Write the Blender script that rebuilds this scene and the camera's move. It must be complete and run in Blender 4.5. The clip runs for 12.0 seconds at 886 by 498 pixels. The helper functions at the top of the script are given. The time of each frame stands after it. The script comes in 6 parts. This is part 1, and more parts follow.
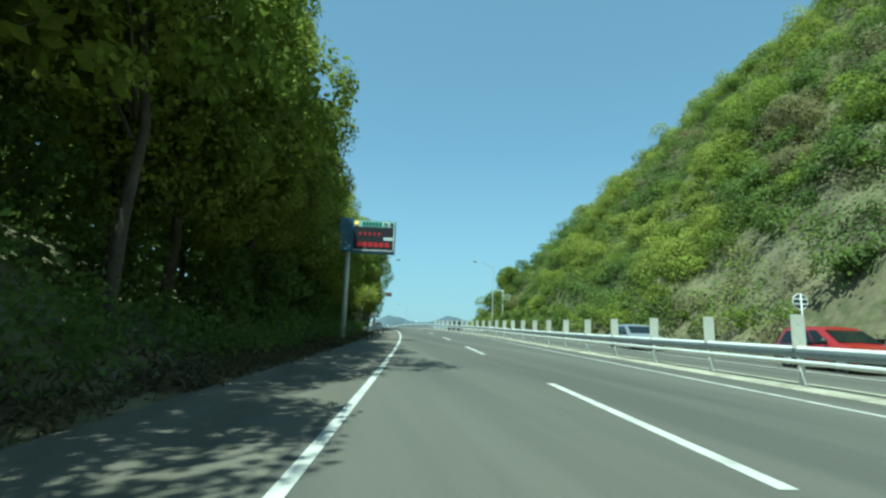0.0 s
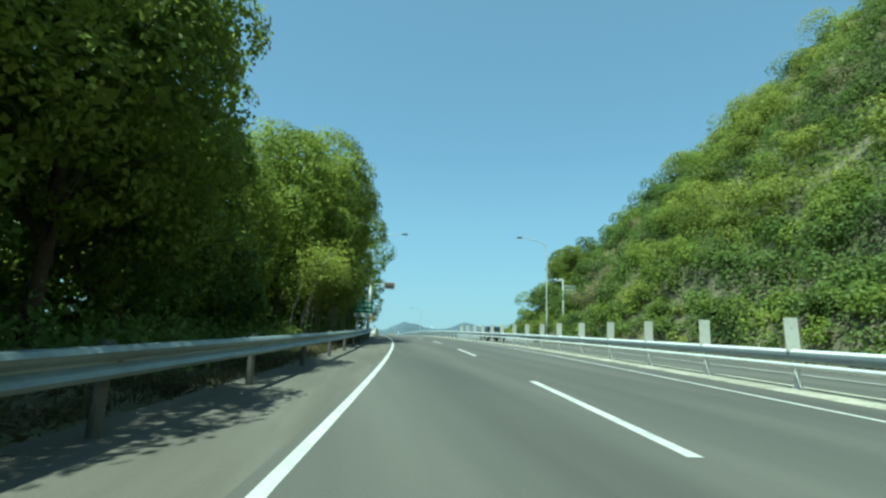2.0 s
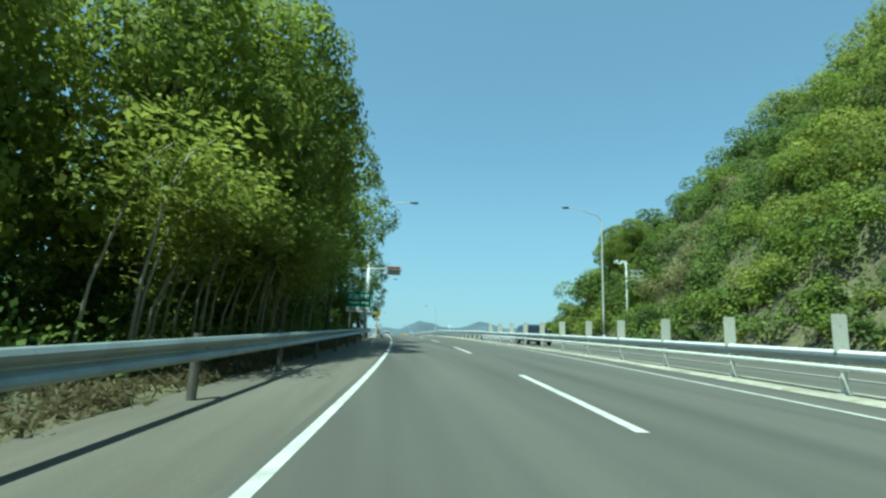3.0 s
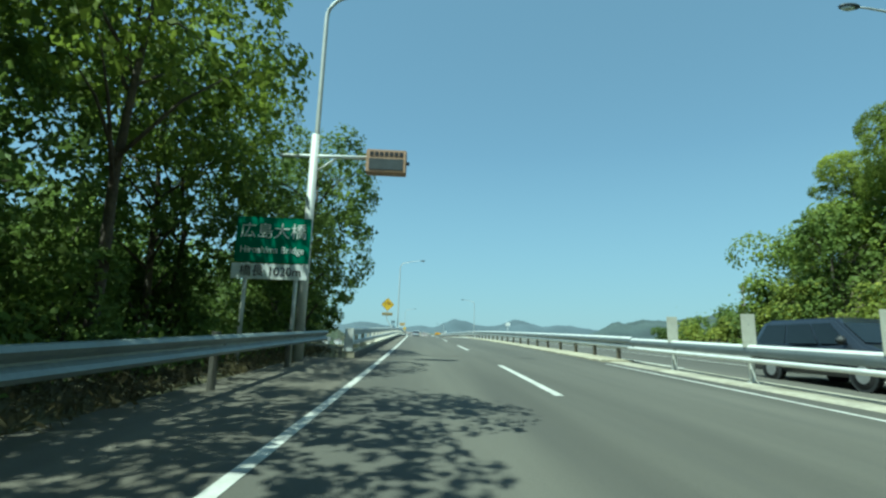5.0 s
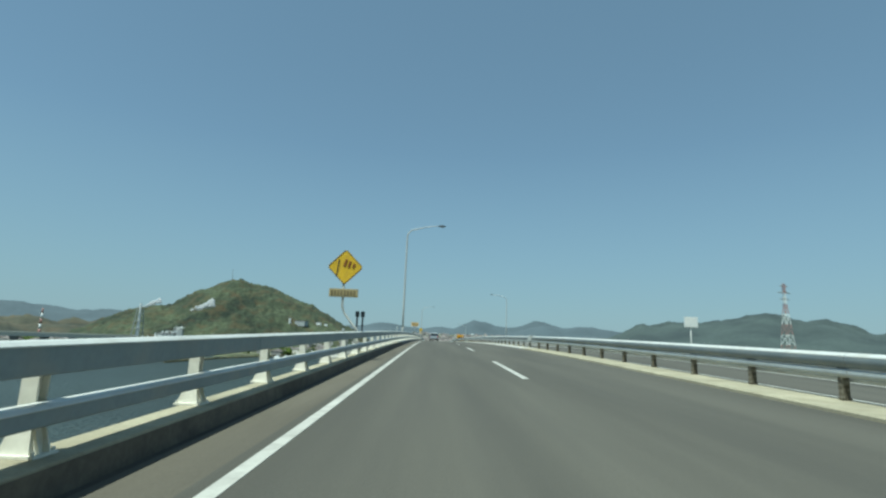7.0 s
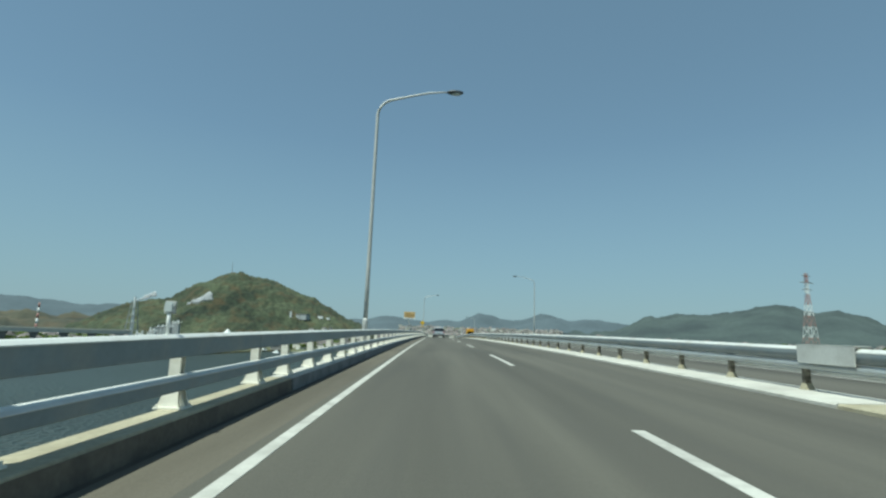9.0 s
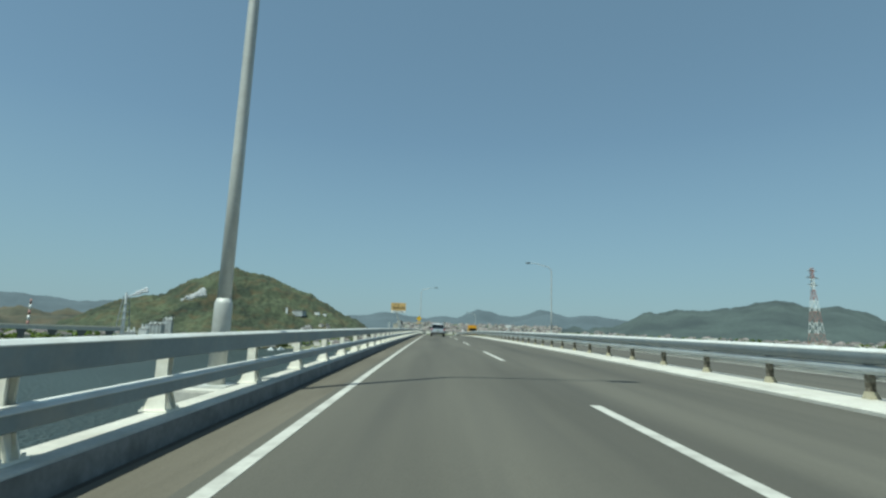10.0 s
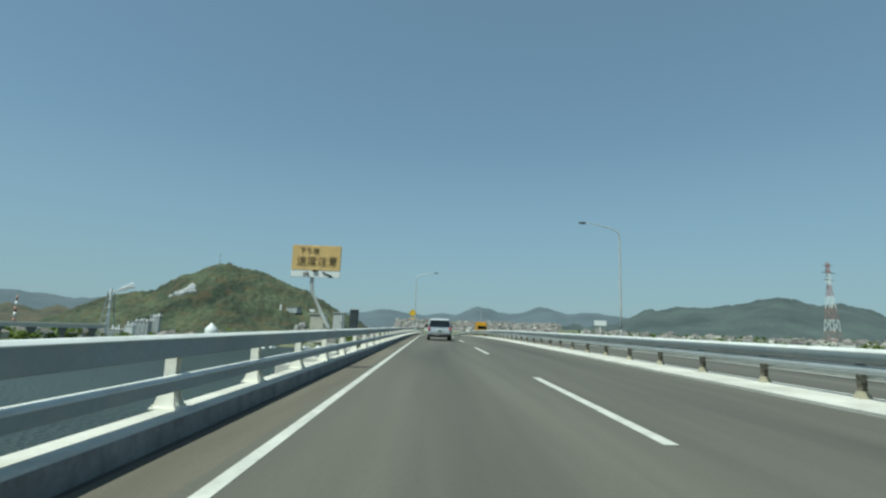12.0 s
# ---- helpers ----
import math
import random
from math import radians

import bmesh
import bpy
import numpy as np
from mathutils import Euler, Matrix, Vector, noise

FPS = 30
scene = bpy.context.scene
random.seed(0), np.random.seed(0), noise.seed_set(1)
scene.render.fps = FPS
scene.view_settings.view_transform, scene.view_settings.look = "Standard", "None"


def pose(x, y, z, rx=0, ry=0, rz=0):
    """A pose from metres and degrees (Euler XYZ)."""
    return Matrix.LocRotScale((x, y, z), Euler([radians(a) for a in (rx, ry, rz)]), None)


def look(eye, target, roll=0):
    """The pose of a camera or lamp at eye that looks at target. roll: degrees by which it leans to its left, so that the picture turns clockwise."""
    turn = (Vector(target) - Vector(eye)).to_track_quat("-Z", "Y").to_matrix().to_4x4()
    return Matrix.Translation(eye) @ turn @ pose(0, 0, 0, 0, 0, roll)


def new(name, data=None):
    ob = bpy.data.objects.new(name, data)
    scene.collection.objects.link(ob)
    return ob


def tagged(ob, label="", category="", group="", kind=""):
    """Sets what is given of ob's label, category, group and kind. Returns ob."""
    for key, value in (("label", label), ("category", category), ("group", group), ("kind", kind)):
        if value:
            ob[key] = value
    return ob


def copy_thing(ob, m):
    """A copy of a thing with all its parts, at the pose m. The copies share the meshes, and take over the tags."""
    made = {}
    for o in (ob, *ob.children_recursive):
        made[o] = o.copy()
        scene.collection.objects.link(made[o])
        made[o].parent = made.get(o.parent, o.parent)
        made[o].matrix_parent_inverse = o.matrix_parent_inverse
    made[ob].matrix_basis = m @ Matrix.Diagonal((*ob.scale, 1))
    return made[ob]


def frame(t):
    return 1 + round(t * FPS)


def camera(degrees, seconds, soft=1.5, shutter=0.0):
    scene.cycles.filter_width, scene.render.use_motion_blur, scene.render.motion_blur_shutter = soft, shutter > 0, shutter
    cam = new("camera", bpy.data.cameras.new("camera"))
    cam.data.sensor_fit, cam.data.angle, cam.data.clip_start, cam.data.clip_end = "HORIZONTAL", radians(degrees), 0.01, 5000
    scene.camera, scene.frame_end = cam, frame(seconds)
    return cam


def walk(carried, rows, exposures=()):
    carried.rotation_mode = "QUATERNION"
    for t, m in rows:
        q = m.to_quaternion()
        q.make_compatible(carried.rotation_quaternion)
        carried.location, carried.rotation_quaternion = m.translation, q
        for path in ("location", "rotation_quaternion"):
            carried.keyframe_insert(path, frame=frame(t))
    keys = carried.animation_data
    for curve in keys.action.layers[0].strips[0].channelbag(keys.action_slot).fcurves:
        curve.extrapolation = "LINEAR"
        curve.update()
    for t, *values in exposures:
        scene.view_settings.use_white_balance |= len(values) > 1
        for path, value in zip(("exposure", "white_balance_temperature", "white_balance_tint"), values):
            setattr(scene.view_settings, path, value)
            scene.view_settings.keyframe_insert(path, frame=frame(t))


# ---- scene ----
cam = camera(81.8, 12.0, soft=2.4)
# seconds, x, y, z, yaw, pitch, roll
PATH = [
    (0, -10.675, 0.381, -2.568, -10.600, 9.940, 2.000),
    (0.5, -9.621, 7.456, -2.386, -10.267, 10.023, 2.000),
    (1, -8.602, 14.569, -2.200, -9.756, 10.290, 2.000),
    (1.5, -7.627, 21.697, -2.007, -9.200, 10.520, 2.000),
    (2, -6.702, 28.828, -1.803, -8.800, 10.620, 2.000),
    (2.5, -5.843, 35.961, -1.583, -8.250, 10.460, 2.000),
    (3, -5.093, 42.680, -1.365, -7.125, 10.442, 2.000),
    (3.5, -4.437, 49.404, -1.148, -6.000, 10.425, 2.000),
    (4, -3.884, 56.137, -0.936, -5.050, 10.407, 2.000),
    (4.5, -3.435, 62.879, -0.732, -4.100, 10.390, 2.000),
    (5, -3.078, 69.611, -0.538, -3.300, 10.120, 2.000),
    (5.5, -2.789, 76.265, -0.354, -2.400, 10.210, 2.000),
    (6, -2.626, 82.929, -0.181, -1.750, 9.640, 2.150),
    (6.5, -2.506, 89.464, -0.022, -1.550, 10.640, 2.280),
    (7, -2.409, 96.002, 0.125, -1.050, 10.160, 2.300),
    (7.5, -2.330, 102.634, 0.271, -0.875, 9.975, 2.220),
    (8, -2.267, 109.290, 0.414, -0.700, 9.790, 2.150),
    (8.5, -2.221, 115.947, 0.546, -0.600, 9.590, 2.100),
    (9, -2.187, 122.605, 0.660, -0.560, 9.390, 2.080),
    (9.5, -2.164, 129.263, 0.753, -0.740, 9.190, 2.000),
    (10, -2.153, 135.922, 0.827, -0.760, 8.990, 2.000),
    (10.5, -2.149, 142.582, 0.884, -0.480, 8.790, 2.000),
    (11, -2.149, 149.015, 0.924, -0.600, 8.990, 2.000),
    (11.5, -2.149, 155.448, 0.952, -0.700, 9.040, 2.000),
    (12, -2.150, 161.881, 0.971, -0.900, 8.690, 2.000),
]
walk(cam, [(t, pose(x, y, z, 0, 0, yaw) @ pose(0, 0, 0, 90 + pitch) @ pose(0, 0, 0, 0, 0, roll))
           for t, x, y, z, yaw, pitch, roll in PATH],
     exposures=[(0, 0.64, 5450, -24), (2.5, 0.64, 5450, -24), (5.5, 0.43, 5700, -23), (6.5, 0.14, 5900, -11), (9, 0.05, 6150, -8), (12, 0.05, 6150, -8)])

# ---- world and sun ----
SUN = Vector((-0.29, -0.31, 0.93)).normalized()
world = bpy.data.worlds.new("world")
scene.world = world
world.use_nodes = True
wn = world.node_tree.nodes
sky = wn.new("ShaderNodeTexSky")
sky.sky_type, sky.sun_disc = "NISHITA", False
sky.sun_elevation = math.asin(SUN.z)
sky.sun_rotation = math.atan2(SUN.x, SUN.y)
sky.altitude, sky.air_density, sky.dust_density, sky.ozone_density = 0, 1.0, 0.1, 1.2
wn["Background"].inputs[1].default_value = 0.1
haze = wn.new("ShaderNodeMix")          # thin summer haze evens out the sky
haze.data_type = "RGBA"
lift = wn.new("ShaderNodeMapRange")      # thicker towards the horizon
lift.inputs["From Max"].default_value = 0.35
lift.inputs["To Min"].default_value, lift.inputs["To Max"].default_value = 0.9, 0.36
coord, axes = wn.new("ShaderNodeTexCoord"), wn.new("ShaderNodeSeparateXYZ")
world.node_tree.links.new(coord.outputs["Generated"], axes.inputs[0])
world.node_tree.links.new(axes.outputs["Z"], lift.inputs["Value"])
world.node_tree.links.new(lift.outputs["Result"], haze.inputs["Factor"])
haze.inputs["B"].default_value = (2.46, 3.52, 4.4, 1)
world.node_tree.links.new(sky.outputs[0], haze.inputs["A"])
world.node_tree.links.new(haze.outputs["Result"], wn["Background"].inputs[0])
sun_data = bpy.data.lights.new("sun", "SUN")
sun_data.energy, sun_data.angle, sun_data.color = 4.8, radians(0.5), (1.0, 0.96, 0.89)
new("sun", sun_data).matrix_world = look(SUN * 300, (0, 0, 0))


# ---- the road's line: heading and grade along its length ----
def ease(a, b, x):
    u = min(1.0, max(0.0, (x - a) / (b - a)))
    return u * u * (3 - 2 * u)


LINE_S = np.arange(-60, 700.5, 0.5)


def rounded(xs, ys, width=14.0):
    wide = np.arange(-120, 760.5, 0.5)
    v, n = np.interp(wide, xs, ys), int(width / 0.5) | 1
    v = np.convolve(np.convolve(v, np.ones(n) / n, "same"), np.ones(n) / n, "same")
    return np.interp(LINE_S, wide, v)


LINE_H = np.radians(rounded((-120, 0, 24, 36, 49, 65, 82, 95, 112, 140, 700), (-12, -8.4, -7.25, -6.4, -4.8, -2.6, -1.1, -0.8, -0.4, 0, 0)))
LINE_G = rounded((-120, 0, 24, 36, 49, 81, 96, 110, 122, 140, 160, 200, 300, 760), (0.024, 0.025, 0.027, 0.033, 0.032, 0.026, 0.021, 0.0225, 0.0155, 0.008, 0.002, 0, -0.03, -0.04))
LINE_X = np.concatenate([[0], np.cumsum(-np.sin(LINE_H)[:-1] * 0.5)])
LINE_Y = np.concatenate([[0], np.cumsum(np.cos(LINE_H)[:-1] * 0.5)])
LINE_Z = np.concatenate([[0], np.cumsum(LINE_G[:-1] * 0.5)])
LINE_X -= np.interp(162, LINE_S, LINE_X)
LINE_Y -= np.interp(0, LINE_S, LINE_Y)
LINE_Z -= np.interp(162, LINE_S, LINE_Z)


def at(s, lat=0.0, up=0.0):
    """The place s metres along the road, lat metres right of the lane line, up metres above the road."""
    a = np.interp(s, LINE_S, LINE_H)
    return Vector((np.interp(s, LINE_S, LINE_X) + lat * math.cos(a), np.interp(s, LINE_S, LINE_Y) + lat * math.sin(a),
                   np.interp(s, LINE_S, LINE_Z) + up))


def along(s, lat=0.0, up=0.0, turn=0.0):
    """A pose there, x to the road's right, y ahead."""
    p = at(s, lat, up)
    return pose(p.x, p.y, p.z, 0, 0, math.degrees(np.interp(s, LINE_S, LINE_H)) + turn)


# ---- materials ----
def material(name, color, rough=0.7, metal=0.0, spread=0.25, scale=2.0, fine=30.0, bump=0.15, tint=None, random_piece=0.0,
             dirt=None, dirt_amount=0.0, coords="Object", island=0.0, stretch=None):
    """A procedural surface: base colour with coarse stains, fine grain and relief."""
    m = bpy.data.materials.new(name)
    m.use_nodes = True
    nt = m.node_tree
    n, l = nt.nodes, nt.links
    bsdf = n["Principled BSDF"]
    tc = n.new("ShaderNodeTexCoord")
    coarse, grain = n.new("ShaderNodeTexNoise"), n.new("ShaderNodeTexNoise")
    coarse.inputs["Scale"].default_value, grain.inputs["Scale"].default_value = scale, fine
    coarse.inputs["Detail"].default_value, grain.inputs["Detail"].default_value = 5, 3
    place = tc.outputs[coords]
    if stretch:
        mapping = n.new("ShaderNodeMapping")
        mapping.inputs["Scale"].default_value = stretch
        l.new(place, mapping.inputs["Vector"])
        place = mapping.outputs["Vector"]
    l.new(place, coarse.inputs["Vector"])
    l.new(tc.outputs[coords], grain.inputs["Vector"])
    ramp = n.new("ShaderNodeValToRGB")
    tint = tint or color
    ramp.color_ramp.elements[0].position, ramp.color_ramp.elements[1].position = 0.3, 0.7
    ramp.color_ramp.elements[0].color = (*[c * (1 - spread) for c in color], 1)
    ramp.color_ramp.elements[1].color = (*[min(1, c * (1 + spread)) for c in tint], 1)
    l.new(coarse.outputs["Fac"], ramp.inputs["Fac"])
    mix = n.new("ShaderNodeMix")
    mix.data_type, mix.blend_type = "RGBA", "MULTIPLY"
    mix.inputs["Factor"].default_value = 0.6
    l.new(ramp.outputs["Color"], mix.inputs["A"])
    gr = n.new("ShaderNodeMapRange")
    gr.inputs["From Min"].default_value, gr.inputs["From Max"].default_value = 0.3, 0.7
    gr.inputs["To Min"].default_value, gr.inputs["To Max"].default_value = 1 - spread, 1 + spread * 0.6
    l.new(grain.outputs["Fac"], gr.inputs["Value"])
    l.new(gr.outputs["Result"], mix.inputs["B"])
    last = mix.outputs["Result"]
    if dirt:
        d = n.new("ShaderNodeTexNoise")
        d.inputs["Scale"].default_value, d.inputs["Detail"].default_value = scale * 2.7, 8
        l.new(place, d.inputs["Vector"])
        dr = n.new("ShaderNodeMapRange")
        dr.inputs["From Min"].default_value, dr.inputs["From Max"].default_value = 0.48, 0.72
        dr.inputs["To Max"].default_value = dirt_amount
        l.new(d.outputs["Fac"], dr.inputs["Value"])
        dm = n.new("ShaderNodeMix")
        dm.data_type = "RGBA"
        l.new(dr.outputs["Result"], dm.inputs["Factor"])
        l.new(last, dm.inputs["A"])
        dm.inputs["B"].default_value = (*dirt, 1)
        last = dm.outputs["Result"]
    if random_piece or island:
        src = n.new("ShaderNodeNewGeometry") if island else n.new("ShaderNodeObjectInfo")
        hv = n.new("ShaderNodeHueSaturation")
        rr = n.new("ShaderNodeMapRange")
        k = island or random_piece
        rr.inputs["To Min"].default_value, rr.inputs["To Max"].default_value = 1 - k, 1 + k
        l.new(src.outputs["Random Per Island" if island else "Random"], rr.inputs["Value"])
        l.new(rr.outputs["Result"], hv.inputs["Value"])
        l.new(last, hv.inputs["Color"])
        last = hv.outputs["Color"]
    l.new(last, bsdf.inputs["Base Color"])
    bsdf.inputs["Roughness"].default_value, bsdf.inputs["Metallic"].default_value = rough, metal
    if bump:
        b = n.new("ShaderNodeBump")
        b.inputs["Strength"].default_value, b.inputs["Distance"].default_value = bump, 0.02
        l.new(grain.outputs["Fac"], b.inputs["Height"])
        l.new(b.outputs["Normal"], bsdf.inputs["Normal"])
    return m


def leafy(name, color, tint, spread=0.24):
    """Leaves: colour varies from clump to clump, light passes through a little."""
    m = material(name, color, rough=0.6, spread=spread, scale=0.35, fine=4.0, bump=0, tint=tint, island=0.22, coords="Generated")
    nt = m.node_tree
    n, l = nt.nodes, nt.links
    for node in n:
        if node.type == "TEX_COORD":
            geo = n.new("ShaderNodeNewGeometry")
            for link in list(node.outputs["Generated"].links):
                l.new(geo.outputs["Position"], link.to_socket)
            break
    bsdf = n["Principled BSDF"]
    bsdf.inputs["Specular IOR Level"].default_value = 0.25
    tr = n.new("ShaderNodeBsdfTranslucent")
    mixer = n.new("ShaderNodeMixShader")
    mixer.inputs["Fac"].default_value = 0.5
    src = bsdf.inputs["Base Color"].links[0].from_socket
    l.new(src, tr.inputs["Color"])
    out = n["Material Output"]
    l.new(bsdf.outputs[0], mixer.inputs[1])
    l.new(tr.outputs[0], mixer.inputs[2])
    l.new(mixer.outputs[0], out.inputs["Surface"])
    return m


M_ASPHALT = material("asphalt", (0.09, 0.085, 0.069), 0.85, spread=0.2, scale=0.25, fine=60, bump=0.3, tint=(0.105, 0.099, 0.079), dirt=(0.06, 0.058, 0.052), dirt_amount=0.3, stretch=(3.0, 0.16, 1.0))
M_SHOULDER = material("shoulder_asphalt", (0.125, 0.112, 0.085), 0.9, spread=0.2, scale=0.5, fine=50, bump=0.3, dirt=(0.085, 0.075, 0.055), dirt_amount=0.5, stretch=(2.5, 0.25, 1.0))
M_LINE = material("road_paint", (0.52, 0.51, 0.46), 0.7, spread=0.12, scale=1.5, fine=40, bump=0.1, dirt=(0.25, 0.24, 0.21), dirt_amount=0.5)
M_CONCRETE = material("concrete", (0.36, 0.345, 0.29), 0.9, spread=0.2, scale=0.8, fine=25, bump=0.25, dirt=(0.2, 0.18, 0.14), dirt_amount=0.45)
M_CURB = material("curb_concrete", (0.55, 0.535, 0.48), 0.85, spread=0.15, scale=0.7, fine=25, bump=0.2, dirt=(0.3, 0.28, 0.22), dirt_amount=0.4)
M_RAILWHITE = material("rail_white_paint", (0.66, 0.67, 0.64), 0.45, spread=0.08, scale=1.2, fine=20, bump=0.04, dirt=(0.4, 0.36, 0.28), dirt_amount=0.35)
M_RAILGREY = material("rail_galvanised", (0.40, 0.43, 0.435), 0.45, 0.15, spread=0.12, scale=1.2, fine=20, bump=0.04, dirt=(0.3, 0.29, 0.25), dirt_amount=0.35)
# dark tone holds the shade on the pipes' lower half
M_PIPE = material("rail_pipe_steel_shaded", (0.17, 0.20, 0.21), 0.5, 0.1, spread=0.1, scale=1.2, fine=20, bump=0.03, dirt=(0.3, 0.29, 0.25), dirt_amount=0.25)
# steel darkened: the unlit road side of the beam is in its colour
M_BEAM = material("guardrail_beam", (0.25, 0.285, 0.28), 0.5, 0.35, spread=0.15, scale=1.0, fine=18, bump=0.05, dirt=(0.16, 0.16, 0.13), dirt_amount=0.4)
M_BEAMPOST = material("guardrail_post", (0.13, 0.125, 0.105), 0.75, 0.2, spread=0.25, scale=3.0, fine=20, bump=0.08)
M_STEEL = material("galvanised_steel", (0.52, 0.55, 0.55), 0.42, 0.55, spread=0.12, scale=1.0, fine=18, bump=0.05, dirt=(0.33, 0.31, 0.26), dirt_amount=0.3)
M_PLATE = material("glare_plate_paint", (0.47, 0.465, 0.39), 0.7, spread=0.1, scale=2, fine=20, bump=0.05, dirt=(0.35, 0.33, 0.25), dirt_amount=0.4, random_piece=0.08)
M_ROCK = material("rock", (0.125, 0.108, 0.058), 0.95, spread=0.4, scale=0.5, fine=3, bump=0.9, tint=(0.15, 0.135, 0.07), dirt=(0.06, 0.075, 0.024), dirt_amount=0.9)
M_WATER = material("sea_water", (0.04, 0.055, 0.05), 0.4, spread=0.2, scale=0.01, fine=0.5, bump=1.0)
for node in M_WATER.node_tree.nodes:
    if node.type == "BUMP":
        node.inputs["Distance"].default_value = 2.2
M_WATER.node_tree.nodes["Principled BSDF"].inputs["IOR"].default_value = 1.33
M_BARK = material("bark", (0.085, 0.07, 0.052), 0.95, spread=0.35, scale=3, fine=14, bump=0.6)
M_LEAF = leafy("leaves", (0.13, 0.19, 0.032), (0.26, 0.31, 0.05))
M_LEAF_SUN = leafy("leaves_sunny", (0.17, 0.225, 0.036), (0.30, 0.34, 0.06))
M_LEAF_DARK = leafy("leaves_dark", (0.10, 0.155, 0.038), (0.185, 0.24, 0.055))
M_LEAF_LIME = leafy("leaves_young", (0.20, 0.25, 0.04), (0.34, 0.36, 0.07))
# dry leaf colour darkened to carry the wooded verge's shade
M_LITTER = leafy("leaf_litter", (0.085, 0.075, 0.04), (0.14, 0.12, 0.06))
M_LEAF_DRY = leafy("leaves_dry", (0.19, 0.18, 0.08), (0.27, 0.24, 0.11))


# ---- building blocks ----
def part(name, bm, mat, parent=None, label="", smooth=False):
    me = bpy.data.meshes.new(name)
    bm.to_mesh(me)
    bm.free()
    if smooth:
        for p in me.polygons:
            p.use_smooth = True
    me.materials.append(mat)
    ob = new(name, me)
    if parent:
        ob.parent = parent
    return tagged(ob, label)


def from_lists(name, verts, faces, mat, parent=None, label="", smooth=False):
    me = bpy.data.meshes.new(name)
    me.from_pydata(verts, [], faces)
    if smooth:
        me.polygons.foreach_set("use_smooth", [True] * len(me.polygons))
    me.update()
    me.materials.append(mat)
    ob = new(name, me)
    if parent:
        ob.parent = parent
    return tagged(ob, label)


def box(bm, lo, hi, bevel=0.0, m=None):
    """A box between two corners, its edges rounded."""
    r = bmesh.ops.create_cube(bm, size=1)
    vs = r["verts"]
    c = [(a + b) / 2 for a, b in zip(lo, hi)]
    d = [b - a for a, b in zip(lo, hi)]
    for v in vs:
        v.co = Vector((c[0] + v.co.x * d[0], c[1] + v.co.y * d[1], c[2] + v.co.z * d[2]))
    if bevel:
        es = {e for v in vs for e in v.link_edges}
        r2 = bmesh.ops.bevel(bm, geom=list(es), offset=bevel, segments=2, affect="EDGES", clamp_overlap=True)
        vs = list({v for f in r2["faces"] for v in f.verts} | {v for v in vs if v.is_valid})
    if m is not None:
        bmesh.ops.transform(bm, matrix=m, verts=[v for v in vs if v.is_valid])
    return vs


def tube(bm, points, radii, sides=10):
    """A round bar through the points, its radius tapering from one to the next."""
    points = [Vector(p) for p in points]
    rings = []
    for i, p in enumerate(points):
        d = (points[min(i + 1, len(points) - 1)] - points[max(i - 1, 0)]).normalized()
        ref = Vector((0, 0, 1)) if abs(d.z) < 0.9 else Vector((0, 1, 0))
        u = d.cross(ref).normalized()
        w = d.cross(u).normalized()
        r = radii[i] if isinstance(radii, (list, tuple)) else radii
        rings.append([bm.verts.new(p + r * (math.cos(2 * math.pi * k / sides) * u + math.sin(2 * math.pi * k / sides) * w))
                      for k in range(sides)])
    for a, b in zip(rings, rings[1:]):
        for k in range(sides):
            bm.faces.new((a[k], a[(k + 1) % sides], b[(k + 1) % sides], b[k]))
    bm.faces.new(rings[0][::-1])
    bm.faces.new(rings[-1])


def sweep(name, s0, s1, profile, mat, parent=None, label="", step=2.0, closed=True, smooth=False, shift=None):
    """A profile of (lat, up) points swept along the road, with both ends closed; shift(s) moves it sideways."""
    n = max(1, round((s1 - s0) / step))
    verts, faces = [], []
    k = len(profile)
    for i in range(n + 1):
        s = s0 + (s1 - s0) * i / n
        verts += [tuple(at(s, a + (shift(s) if shift else 0.0), b)) for a, b in profile]
    for i in range(n):
        for j in range(k if closed else k - 1):
            a, b = i * k + j, i * k + (j + 1) % k
            faces.append((a, a + k, b + k, b))
    if closed:
        verts += verts[:k] + verts[n * k:n * k + k]
        e = (n + 1) * k
        faces.append(tuple(range(e, e + k)))
        faces.append(tuple(range(e + k, e + 2 * k))[::-1])
    return from_lists(name, verts, faces, mat, parent, label, smooth)


def circle_profile(lat, up, r, n=10):
    return [(lat + r * math.cos(2 * math.pi * i / n), up + r * math.sin(2 * math.pi * i / n)) for i in range(n)]


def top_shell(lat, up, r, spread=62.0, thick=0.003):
    """The sunlit upper side of a round pipe, painted as a pale thin shell on it."""
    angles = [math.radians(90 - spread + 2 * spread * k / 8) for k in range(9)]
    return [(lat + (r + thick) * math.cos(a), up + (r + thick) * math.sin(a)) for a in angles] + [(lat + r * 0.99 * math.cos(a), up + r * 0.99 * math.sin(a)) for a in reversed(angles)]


def rect_profile(lat0, lat1, up0, up1):
    return [(lat0, up0), (lat1, up0), (lat1, up1), (lat0, up1)]


def empty(name, m, label, category, group=""):
    ob = new(name)
    ob.matrix_basis = m
    ob.empty_display_size = 0.1
    return tagged(ob, label, category, group)


